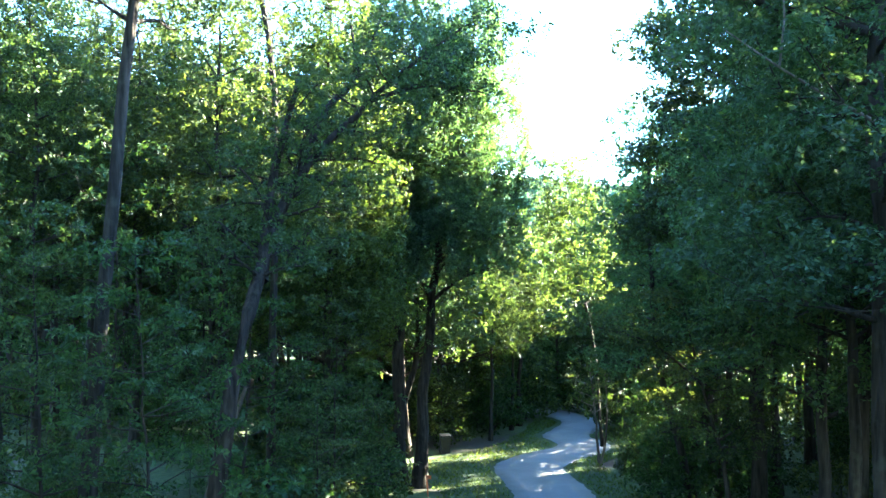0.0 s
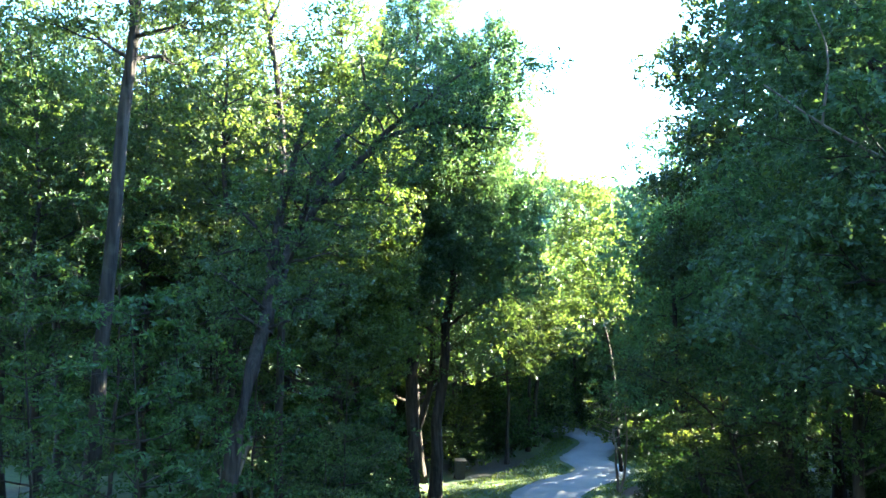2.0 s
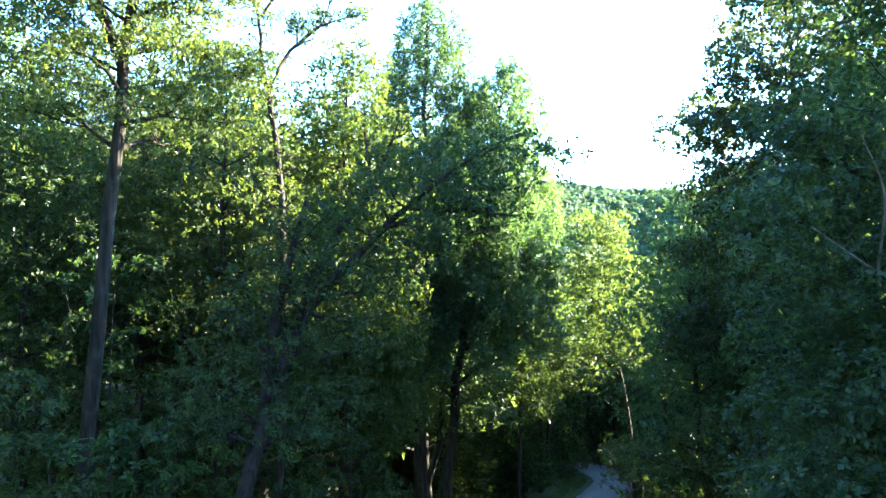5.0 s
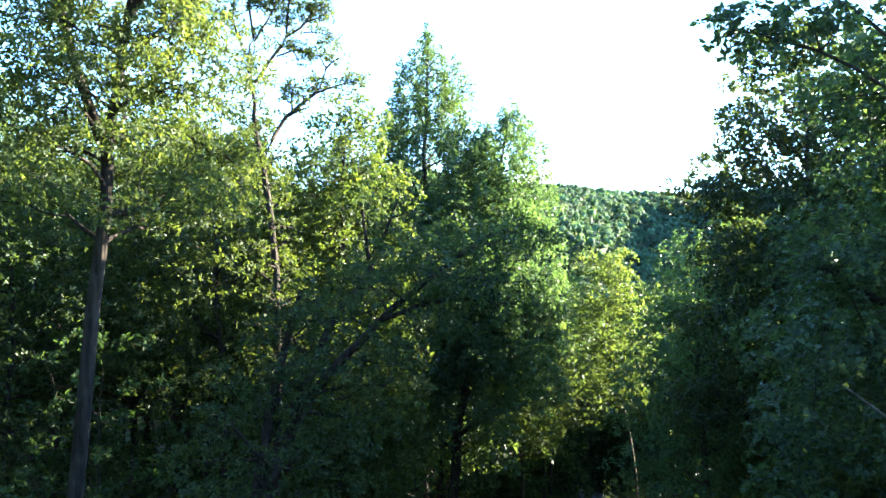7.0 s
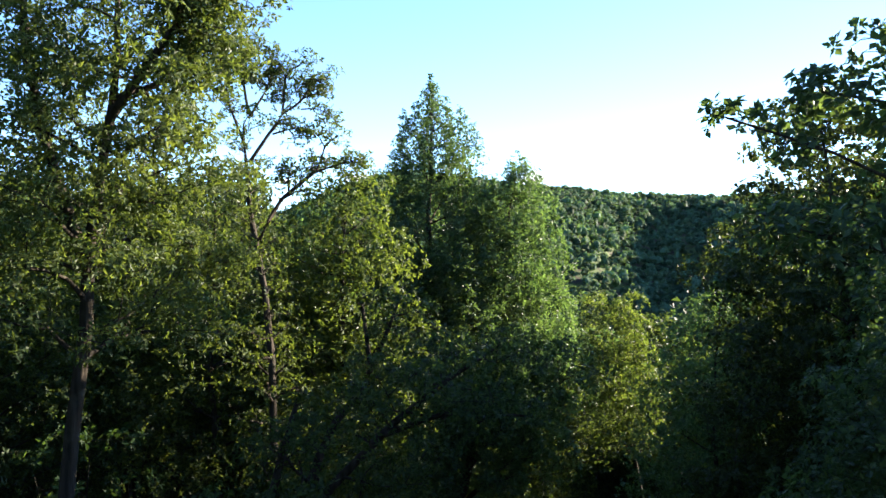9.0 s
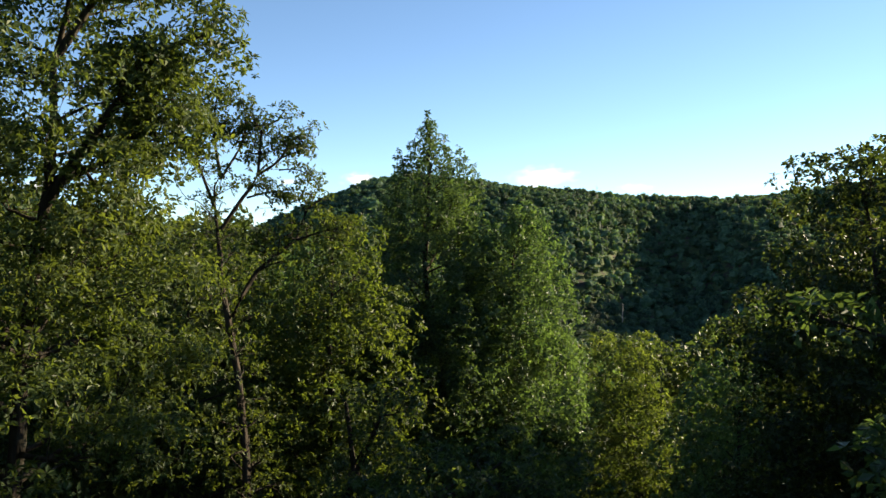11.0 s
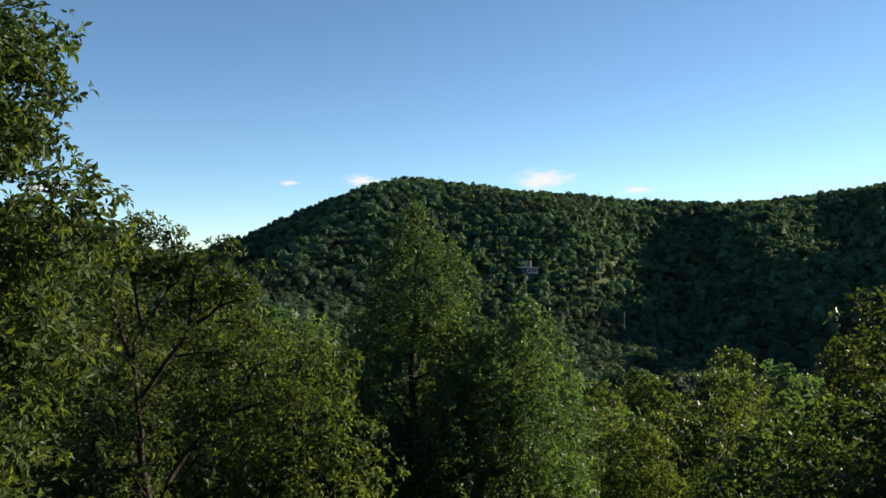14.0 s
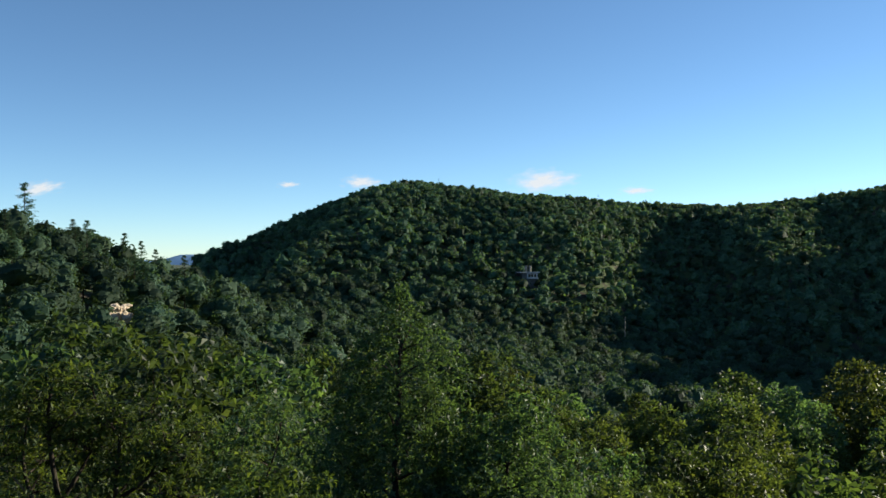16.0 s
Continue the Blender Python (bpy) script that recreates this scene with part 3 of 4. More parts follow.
# rounded yellow-green tree
hero("round_tree", "rounded yellow-green tree with dense sunlit leaves", (-4.6, 33), [(-4.6, 33, 10), (-4.4, 32.4, 17), (-4.3, 32.2, 22.0)],
     0.22, 0.35, lambda g: 2.7 * (1 - 0.75 * g**3), 0.85, 0.6, 85, 0.14, LEAF_GOLD, narrow=0.55, hollow=0.15)
# thin bent tree beside the lane
hero("bent_tree", "thin bent tree with small sunlit crown by the lane", (7.9, 51), [(7.4, 51, 7), (6.4, 50.5, 11.5), (5.8, 49.8, 14.5), (5.6, 49.6, 17.0)],
     0.09, 0.55, lambda g: 2.2 - 0.9 * g, 0.8, 0.65, 60, 0.18, LEAF_OAK, narrow=0.55)
# two thin leaning stems beside the lane
hero("twin_stem_tree", "young tree with two thin leaning stems by the lane", (6.95, 45.6), [(6.85, 45.6, 2.6), (6.65, 45.6, 4.6), (6.4, 45.5, 6.8)],
     0.1, 0.6, lambda g: 1.3 - 0.5 * g, 0.5, 0.85, 46, 0.14, LEAF_OAK, BARK_PALE, flat=0.4, group="young trees",
     extra=[([(6.98, 45.6, 1.6), (7.2, 45.55, 2.6), (7.3, 45.5, 4.4), (7.2, 45.5, 6.2)], 0.08, 4, 0.45)])
# layered low tree overhanging the lane
hero("layered_tree", "low spreading tree with layered sunlit boughs over the lane", (8.4, 28.4), [(8.3, 28.4, 5), (7.6, 28.4, 8), (6.9, 28.3, 10.8)],
     0.12, 0.5, lambda g: 2.2 - 1.0 * g, 0.7, 0.75, 62, 0.125, LEAF_OAK, flat=0.28, up=0.9, droop=0.0,
     extra=[([(7.6, 28.4, 8.2), (6.0, 28.2, 9.5), (4.0, 28.1, 10.1)], 0.05, 7, 0.7)])
# a dead stem leaning among the shrubs
def dead_stem():
    x, y = -6.7, 24.4
    z = z_at(x, y) - 0.2
    root = tagged(new("dead_tree"), "leaning bare dead stem among dark shrubs", "tree")
    root.matrix_world = pose(x, y, z)
    part("trunk", mesh_from("trunk", *tube(smooth_line([(0, 0, 0), (0.5, 0, 1.8), (1.05, -0.1, 3.3), (1.5, -0.1, 4.6)], 10), np.linspace(0.1, 0.05, 10), 8), BARK_PALE, True), root)
    part("limb", mesh_from("limb", *tube(smooth_line([(0.9, -0.05, 2.9), (0.8, -0.3, 3.5), (0.85, -0.4, 4.0)], 6), np.linspace(0.04, 0.012, 6), 5), BARK_PALE, True), root)


dead_stem()
# broad maple close to the camera's line
hero("maple_tree", "broad dark maple with large leaves and heavy limbs", (7.8, 17.5), [(7.8, 17.5, 9), (7.6, 17.5, 15), (7.5, 17.4, 18.4), (7.6, 17.3, 21.2)],
     0.30, 0.46, lambda g: 3.7 - 1.4 * g, 0.95, 0.64, 115, 0.098, LEAF_DEEP, narrow=0.72, flat=0.5, up=0.7, droop=0.1,
     extra=[([(7.5, 17.3, 18.0), (5.6, 16.2, 19.6), (4.0, 15.4, 20.4), (2.6, 15.1, 20.85)], 0.03, 7, 0.3), ([(7.5, 17.3, 18.5), (5.8, 16.2, 20.2), (4.4, 15.3, 20.9), (3.5, 15.2, 21.1)], 0.035, 11, 0.45),
            ([(7.5, 17.3, 19.4), (5.8, 16.0, 20.9), (4.6, 15.3, 21.4), (4.0, 15.2, 21.6)], 0.035, 8, 0.4), ([(7.5, 17.3, 17.5), (5.8, 16.2, 18.8), (4.4, 15.4, 19.5), (3.3, 15.2, 19.8)], 0.035, 11, 0.5),
            ([(7.6, 17.3, 20.0), (6.2, 16.4, 21.5), (5.2, 15.7, 22.1)], 0.035, 7, 0.5), ([(7.5, 17.4, 16), (5.8, 18.2, 16.8), (5.2, 18.4, 17.2)], 0.1, 5, 0.7)],
     bare=[([(7.7, 17.4, 14.4), (6.6, 16.9, 14.8), (5.6, 16.4, 15.2), (4.75, 16.4, 15.8)], 0.035), ([(5.6, 16.4, 15.2), (5.6, 16.2, 16.2), (5.35, 16.3, 17.0)], 0.022)])
hero("maple_tree", "tall dense maple with layered dark green crown", (9.6, 29.5), [(9.5, 29.5, 9), (9.3, 29.5, 16), (8.9, 29.5, 20.0), (8.5, 29.5, 23.6)],
     0.28, 0.48, lambda g: (3.9 - 0.9 * g) * (1 - 0.85 * g**5), 0.95, 0.62, 85, 0.14, LEAF_MAPLE, narrow=0.65, flat=0.55, droop=0.15)


# ---- the wood ----
def proto(kind, seed):
    """One grown tree 16 m high with its foot at the origin."""
    rng = np.random.default_rng(seed)
    bend = rng.normal(size=2) * 0.5
    line = [(0, 0, 0), (bend[0], bend[1], 6), (bend[0] * 1.4, bend[1] * 0.6, 11), (bend[0] * 1.2, bend[1] * 1.2, 15.6)]
    if kind == "near":
        return grow(seed, line, 0.18, 0.38 if seed % 2 else 0.5, lambda g: 2.9 * (1 - 0.15 * g) * (1 - 0.7 * g**4), 0.9, 0.66, 58, 0.13, narrow=0.55, sides=7, twigs=2, hollow=0.2)
    if kind == "young":
        return grow(seed, [(0, 0, 0), (bend[0] * 0.4, bend[1] * 0.4, 4), (bend[0] * 0.8, bend[1] * 0.5, 8.8)], 0.075, 0.36, lambda g: 2.1 * (1 - 0.6 * g**2), 0.6, 0.98, 44, 0.145, narrow=0.48, flat=0.34, up=0.7, sides=6, twigs=2, droop=0.15)
    if kind == "mid":
        return grow(seed, line, 0.20, 0.36 if seed % 2 else 0.46, lambda g: 3.7 * (1 - 0.72 * g**3.2), 1.15, 0.62, 13, 0.33, k=5, narrow=0.7, sides=5, twigs=1)
    if kind == "back":
        return grow(seed, line, 0.20, 0.3 if seed % 2 else 0.45, lambda g: 3.8 * (1 - 0.72 * g**3.2), 1.25, 0.62, 11, 0.40, k=5, narrow=0.7, sides=4, twigs=0)
    if kind == "edge":
        return grow(seed, line, 0.22, 0.3, lambda g: 3.1 * (1 - 0.6 * g**3), 1.4, 0.7, 7, 0.65, k=5, narrow=0.75, sides=4, twigs=0)
    if kind == "low":
        return grow(seed, [(0, 0, 0), (bend[0] * 0.3, 0.1, 1.6), (bend[0] * 0.5, bend[1] * 0.5, 3.4)], 0.05, 0.2, lambda g: 1.5 - 0.8 * g, 0.6, 0.7, 36, 0.18, k=5, narrow=0.58, flat=0.5, sides=4, twigs=1)


LABELS = {"young": ("young_tree", "slender young tree with layered open boughs", "young trees", "tree"),
          "near": ("woodland_tree", "leafy woodland tree with slender grey trunk", "woodland trees", "tree"),
          "mid": ("canopy_tree", "round-crowned tree in the valley canopy", "canopy trees", "tree"),
          "back": ("canopy_tree", "round-crowned tree far down the valley canopy", "canopy trees", "tree"),
          "edge": ("forest_tree", "tall leafy forest tree, unseen, added to block light", "forest trees round the clearing", "tree"),
          "low": ("shrub", "leafy green understorey shrub", "understorey shrubs", "shrub")}
MATS = {"young": [LEAF_SHADED, LEAF_SHADED, LEAF_MAPLE], "near": [LEAF_OAK, LEAF_MAPLE, LEAF_GOLD, LEAF_DEEP, LEAF_OAK], "mid": [LEAF_OAK, LEAF_DEEP, LEAF_MAPLE, LEAF_MAPLE], "back": [LEAF_OAK, LEAF_DEEP, LEAF_OAK, LEAF_MAPLE], "edge": [LEAF_OAK, LEAF_DEEP, LEAF_MAPLE], "low": [LEAF_SHADED, LEAF_SHADED, LEAF_OAK]}
STOCK = {}


def stand(kind, which, x, y, height, turn):
    """Places a woodland tree of that height, copying the first of its sort."""
    name, label, group, category = LABELS[kind]
    full = {"low": 3.6, "young": 9.0}.get(kind, 16.0)
    s = height / full
    at = (x, y, z_at(x, y) - 0.1)
    key = (kind, which)
    if key not in STOCK:
        STOCK[key] = plant(name, label, group, proto(kind, 100 + 7 * which + len(kind)), MATS[kind][which], BARK, at, turn, s, category)
        return STOCK[key]
    ob = copy_thing(STOCK[key], pose(*at, 0, 0, turn))
    ob.scale = (s, s, s)
    return ob


TAKEN = [(-8.2, 22), (-5.9, 28), (-4.7, 19.6), (-2.6, 39.6), (-1.4, 39.8), (-4.6, 33), (7.9, 51), (8.4, 17), (9.6, 29.5)]


def free(x, y, gap):
    return all((x - a)**2 + (y - b)**2 > gap * gap for a, b in TAKEN)


def sun_gap(x, y):
    """Whether a spot lies in one of the open strips that let the low sun in to the lawn and the lane."""
    return x > 9 and any(abs((x - a) * -0.485 + (y - b) * 0.875) < w for a, b, w in ((0.0, 42.8, 1.3), (4.0, 28.0, 1.2), (5.0, 50.0, 1.5)))


def canopy_top(x, y, rng):
    """How high the canopy reaches at a spot."""
    d = y - 4
    az = (x - 0.7) / d
    # crowns mostly out of view, raised to shade the trees on the left
    if x > 12.5 and 23 < y < 40:
        return rng.uniform(21.5, 23.5)
    if 0.0 < az < 0.24:
        return rng.uniform(12.5, 16.0) if y < 75 else rng.uniform(11.5, 14.5)
    if az <= 0.0:
        if y > 62:
            return rng.uniform(14.5, 18)
        return rng.uniform(20.5, 23.5) if az < -0.3 else rng.uniform(19.5, 21.5) if az < -0.2 else rng.uniform(17.5, 20)
    return rng.uniform(17.5, 20.5) if y < 35 else rng.uniform(17, 19.5) if y < 48 else rng.uniform(16.5, 19) if y < 60 else rng.uniform(12.5, 15.5)


def wood():
    rng = np.random.default_rng(12)
    k = 0
    for gy in np.arange(20, 64, 4.4):
        for gx in np.arange(-42, 44, 4.4):
            x, y = gx + rng.uniform(-1.7, 1.7), gy + rng.uniform(-1.7, 1.7)
            az = (x - 0.7) / (y - 4)
            if abs(az + 0.05) > 0.66 or not clear_of_lane(x, y, 2.6) or not free(x, y, 3.0):
                continue
            if (y < 30 and -9 < x < 7) or (y < 37.5 and -4.2 < x < 4):
                continue
            if sun_gap(x, y) or (x > 9 and y > 30 and rng.uniform() < 0.3):
                continue
            top = canopy_top(x, y, rng)
            kind = "edge" if az > 0.62 else "near" if y < 44 else "mid"
            which, turn = int(rng.integers({"edge": 3, "near": 5, "mid": 4}[kind])), rng.uniform(0, 360)
            if not (y < 30 and -12 < x < -8.9):
                stand(kind, which, x, y, max(9, top - z_at(x, y)), turn)
    for gy in np.arange(66, 112, 7.4):
        for gx in np.arange(-66, 72, 7.4):
            x, y = gx + rng.uniform(-2.6, 2.6), gy + rng.uniform(-2.6, 2.6)
            az = (x - 0.7) / (y - 10)
            if abs(az + 0.05) > 0.66:
                continue
            h = canopy_top(x, y, rng) - z_at(x, y) + rng.uniform(-2.4, 1.2)
            stand("mid" if y < 84 else "back", int(rng.integers(4)), x, y, max(10, h), rng.uniform(0, 360))
    # unseen trees added beside the lane, towards the sun, their heights set for shade
    for gy in np.arange(2, 66, 6.5):
        for gx in np.arange(14, 60, 6.5):
            x, y = gx + rng.uniform(-2, 2), gy + rng.uniform(-2, 2)
            if sun_gap(x, y) or (y > 20 and (x - 0.7) / (y - 4) < 0.62):
                continue
            tall = 12 < y < 46 and x < 30
            stand("edge", int(rng.integers(3)), x, y, rng.uniform(14, 17) if tall else rng.uniform(12, 15), rng.uniform(0, 360))
    # and unseen trees behind and beside the clearing, added to cut the sky light
    for gy in np.arange(-30, 18, 5.2):
        for gx in np.arange(-36, 15, 5.2):
            x, y = gx + rng.uniform(-2, 2), gy + rng.uniform(-2, 2)
            if (y > -4.5 and x > -11.5 - 0.3 * max(y, 0)) or abs(x - 6.2) < 3.6:
                continue
            stand("edge", int(rng.integers(3)), x, y, rng.uniform(21, 25), rng.uniform(0, 360))
    # young trees at the edge of the clearing and the lawn
    for x, y, h in ((-7.6, 18.8, 8.0), (-5.2, 18.6, 8.8), (-5.6, 24.6, 8.4), (-7.6, 29.8, 10.5), (-9.8, 26.2, 10.5), (-12.6, 25, 10), (-3.6, 28.4, 8.2), (-8.4, 32, 10), (-3.6, 24.4, 6.0), (-5.2, 36, 9)):
        stand("young", int(rng.integers(3)), x, y, h, rng.uniform(0, 360))
    # the 17 to 20.5 m ones on the right are added for shade
    for x, y, h in ((10.6, 25, 17), (13.5, 25.5, 19), (15.5, 28.5, 20), (13.2, 30.8, 19.5), (16.6, 24.4, 20), (18.2, 27.6, 20.5), (16.8, 32.2, 20), (12.6, 21.8, 17), (-3.6, 51, 11), (1.6, 53, 11), (3.0, 57.5, 12), (10.8, 57, 13), (4.2, 69, 9), (9.2, 69.5, 10), (6.6, 73, 11)):
        stand("near", int(rng.integers(5)), x, y, h, rng.uniform(0, 360))
    # more crowns right of the lane, added to shade the trees on the left
    for x, y, top in ((9.4, 36, 18.4), (10.8, 38.2, 19), (9.7, 40.6, 18), (11.8, 42, 18.6), (12.4, 36, 19.6)):
        stand("near", int(rng.integers(5)), x, y, top - z_at(x, y), rng.uniform(0, 360))
    stand("near", 2, -4.6, 37.4, 17.3 - z_at(-4.6, 37.4), 130)
    stand("near", 3, -7.6, 43.2, 22.4 - z_at(-7.6, 43.2), 75)
    stand("near", 3, -8.8, 47.5, 21.0 - z_at(-8.8, 47.5), 15)
    for x, y, h in ((4.6, 76, 6), (8.2, 78, 6.5), (10.4, 74.5, 6), (2.6, 79, 6), (12.4, 79, 6), (6.6, 84, 6.5), (0.6, 75, 6), (13.8, 73, 5.5), (11.6, 66, 5), (3.4, 63.5, 4.5), (1.2, 60, 4.5), (11.2, 61, 4.5), (10.2, 50.5, 3.6), (-1.0, 51.5, 4.2), (0.8, 56.5, 4.2)):
        stand("low", int(rng.integers(3)), x, y, h, rng.uniform(0, 360))
    for x, y, h in ((-3.6, 31, 4.2), (-3.9, 34, 5.2), (-3.1, 29.4, 3.4), (-3.4, 36.4, 4.0), (-4.6, 30, 5), (-4.6, 38, 5), (-4.4, 27.6, 3.6), (-5.6, 32, 5), (8.4, 42.0, 1.8), (7.9, 43.4, 1.3), (9.0, 40.4, 2.4), (9.6, 44.6, 2.6)):
        stand("low", int(rng.integers(3)), x, y, h, rng.uniform(0, 360))
    for x, y, h in ((10.6, 21, 3.2), (12, 23.5, 3.6), (11.2, 27, 3.4), (13.6, 28, 4.0), (13.6, 22, 3.4), (14.8, 25, 4), (-3.6, 20.2, 3.2), (-2.9, 22.4, 3.0), (-3.0, 25.2, 3.4), (-3.9, 22.4, 3.8)):
        stand("low", int(rng.integers(3)), x, y, h, rng.uniform(0, 360))
    # saplings with drooping boughs at the clearing's edge
    for x, y, h in ((-6.7, 12.8, 4.6), (-8.0, 15.2, 5.4)):
        stand("young", 0, x, y, h + 1.2, rng.uniform(0, 360))
    # ferns and brush on the floor under the oak
    for i in range(26):
        x, y = rng.uniform(-11.5, -4.2), rng.uniform(17.5, 27.5)
        stand("low", int(rng.integers(3)), x, y, rng.uniform(1.5, 2.6), rng.uniform(0, 360))
    for x, y, h in ((8.6, 43.4, 1.8), (9.6, 44.4, 2.4), (9.0, 46.4, 2.2), (10.4, 42.4, 2.8)):
        stand("low", 0, x, y, h, rng.uniform(0, 360))
    for i in range(44):
        y = rng.uniform(32, 68)
        x = y * 0.3 + rng.uniform(2, 17)
        stand("low", int(rng.integers(3)), x, y, rng.uniform(2.4, 3.9), rng.uniform(0, 360))
    # a leafy wall where the lane turns out of sight
    for i in range(46):
        y = rng.uniform(57, 82)
        x = rng.uniform(-12, 18)
        if abs(x - np.interp(y, LANE_LINE[:, 1], LANE_LINE[:, 0])) > 2.6 or y > 66:
            stand("low", int(rng.integers(3)), x, y, rng.uniform(4.2, 7.0), rng.uniform(0, 360))
    for i in range(90):
        y = rng.uniform(34, 76)
        x = 0.7 + (y - 4) * rng.uniform(-0.62, 0.5)
        if clear_of_lane(x, y, 1.9) and free(x, y, 1.0) and not (y < 44 and -3 < x < 8):
            stand("low", int(rng.integers(3)), x, y, rng.uniform(2.2, 5.0), rng.uniform(0, 360))


wood()


# ---- far woods on the hills ----
def far_crown(rng, rows, cols, tufts, size):
    """One crown about 1 m in radius: a lumpy dome of several heads, with leaf tufts standing out of it."""
    m = int(rng.integers(5, 9))
    heads = unit(rng.normal(size=(m, 3)) + [0, 0, 0.4]) * [0.55, 0.55, 0.5]
    heads[0] = (0, 0, 0.45)
    size_of = rng.uniform(0.34, 0.55, m)
    lat, lon = np.meshgrid(np.linspace(-0.75, 1.5, rows), np.arange(cols) * 2 * np.pi / cols, indexing="ij")
    way = np.stack([np.cos(lat) * np.cos(lon), np.cos(lat) * np.sin(lon), np.sin(lat)], -1)
    dot = way @ heads.T
    inside = size_of**2 - (heads**2).sum(1) + dot**2
    reach = np.where(inside > 0, dot + np.sqrt(np.maximum(inside, 0)), 0.3).max(-1)
    core = way * (np.maximum(reach, 0.3) * rng.uniform(0.72, 0.92, reach.shape))[..., None]
    nxt = np.roll(core, -1, 1)
    q = np.stack([core[:-1], nxt[:-1], nxt[1:], core[1:]], 2).reshape(-1, 3)
    which = rng.integers(m, size=tufts)
    n = unit(rng.normal(size=(tufts, 3)) + heads[which] * 1.1 + [0, 0, 0.25])
    pos = heads[which] + n * size_of[which][:, None] * rng.uniform(0.84, 1.1, (tufts, 1))
    normal = unit(n + rng.normal(size=n.shape) * 0.35)
    along = unit(np.cross(normal, rng.normal(size=n.shape)))
    side = np.cross(normal, along)
    s = size * rng.uniform(0.6, 1.3, (len(n), 1))
    v = np.stack([pos - along * s, pos + side * s * 0.8 - normal * s * 0.25, pos + along * s, pos - side * s * 0.8 - normal * s * 0.25], 1)
    return np.concatenate([v.reshape(-1, 3), q])


def conifer(rng, tiers, size):
    """A pine about 1 m in radius and 4 m high, in tiers of drooping boughs."""
    out = []
    for k in range(tiers):
        f = (k + 0.5) / tiers
        for j in range(7):
            a = rng.uniform(0, 6.283)
            way = np.array([math.cos(a), math.sin(a), 0.12])
            ln = (1 - f)**0.8 * rng.uniform(0.6, 1.15) + 0.1
            side = np.array([-way[1], way[0], 0]) * size * (0.6 + ln * 0.5)
            p = np.array([0, 0, -1 + 4.4 * f])
            out += [p, p + way * ln * 0.6 + side, p + way * ln, p + way * ln * 0.6 - side]
    return np.array(out)


def far_wood(name, label, spots, stock, radius, mat, lift=(3.6, 8.0)):
    rng = np.random.default_rng(len(name) + len(spots))
    verts, tones = [], []
    for x, y in spots:
        p = stock[rng.integers(len(stock))]
        a, r = rng.uniform(0, 6.283), radius * rng.uniform(0.62, 1.0 + 0.75 * rng.uniform())
        c, s = math.cos(a) * r, math.sin(a) * r
        q = np.empty_like(p)
        q[:, 0], q[:, 1], q[:, 2] = p[:, 0] * c - p[:, 1] * s + x, p[:, 0] * s + p[:, 1] * c + y, p[:, 2] * r * rng.uniform(0.7, 1.05)
        q[:, 2] += float(land(x, y)) + rng.uniform(*lift)
        verts.append(q)
        tones.append(np.full(len(q), rng.uniform()))
    verts = np.concatenate(verts)
    me = mesh_from(name, verts, np.arange(len(verts)).reshape(-1, 4), mat)
    me.attributes.new("tone", "FLOAT", "POINT").data.foreach_set("value", np.concatenate(tones).astype(np.float32))
    return tagged(new(name, me), label, "woods", kind="stuff")


def spread(rng, x0, x1, y0, y1, step, test):
    out = []
    for gy in np.arange(y0, y1, step):
        for gx in np.arange(x0, x1, step):
            x, y = gx + rng.uniform(-0.45, 0.45) * step, gy + rng.uniform(-0.45, 0.45) * step
            if test(x, y) and rng.uniform() > 0.1:
                out.append((x, y))
    return out


def hills():
    rng = np.random.default_rng(5)
    fine = [far_crown(rng, 7, 11, 200, 0.095) for _ in range(8)]
    rough = [far_crown(rng, 5, 7, 50, 0.165) for _ in range(12)]
    seen = lambda x, y: -0.66 < x / y < 0.45 and (x - 9)**2 * 0.5 + (y - 472)**2 * 0.5 > 13 and (x + 69.5 + 0.42 * (y - 163))**2 * 0.5 + (y - 163)**2 * 0.12 > 8
    finest = [far_crown(rng, 9, 13, 420, 0.07) for _ in range(6)]
    near = spread(rng, -128, 90, 112, 190, 5.6, seen)
    far_wood("slope_wood", "leafy green crowns below the clearing", near, finest, 3.8, LEAF_HILL_DARK)
    a = spread(rng, -260, 130, 190, 430, 5.3, lambda x, y: seen(x, y) and x > np.interp(y, [215, 345, 415, 520], [-150, -152, -126, -80]))
    far_wood("hillside_wood", "dense green leafy wood on the near hillside", a, fine, 3.7, LEAF_HILL_DARK, (4.6, 8.4))
    b = spread(rng, -400, 340, 430, 800, 5.0, lambda x, y: seen(x, y) and y < 757 and x > -0.40 * y + 15)
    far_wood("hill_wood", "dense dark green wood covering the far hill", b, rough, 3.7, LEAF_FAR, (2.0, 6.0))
    c = spread(rng, 130, 200, 250, 430, 5.6, seen)
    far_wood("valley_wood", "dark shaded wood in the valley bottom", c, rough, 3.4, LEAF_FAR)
    d = spread(rng, -330, 330, 690, 765, 48, seen)
    far_wood("far_pines", "small dark pines on the hill's skyline", d, [conifer(rng, 14, 0.2) for _ in range(4)], 2.2, LEAF_PINE)


hills()


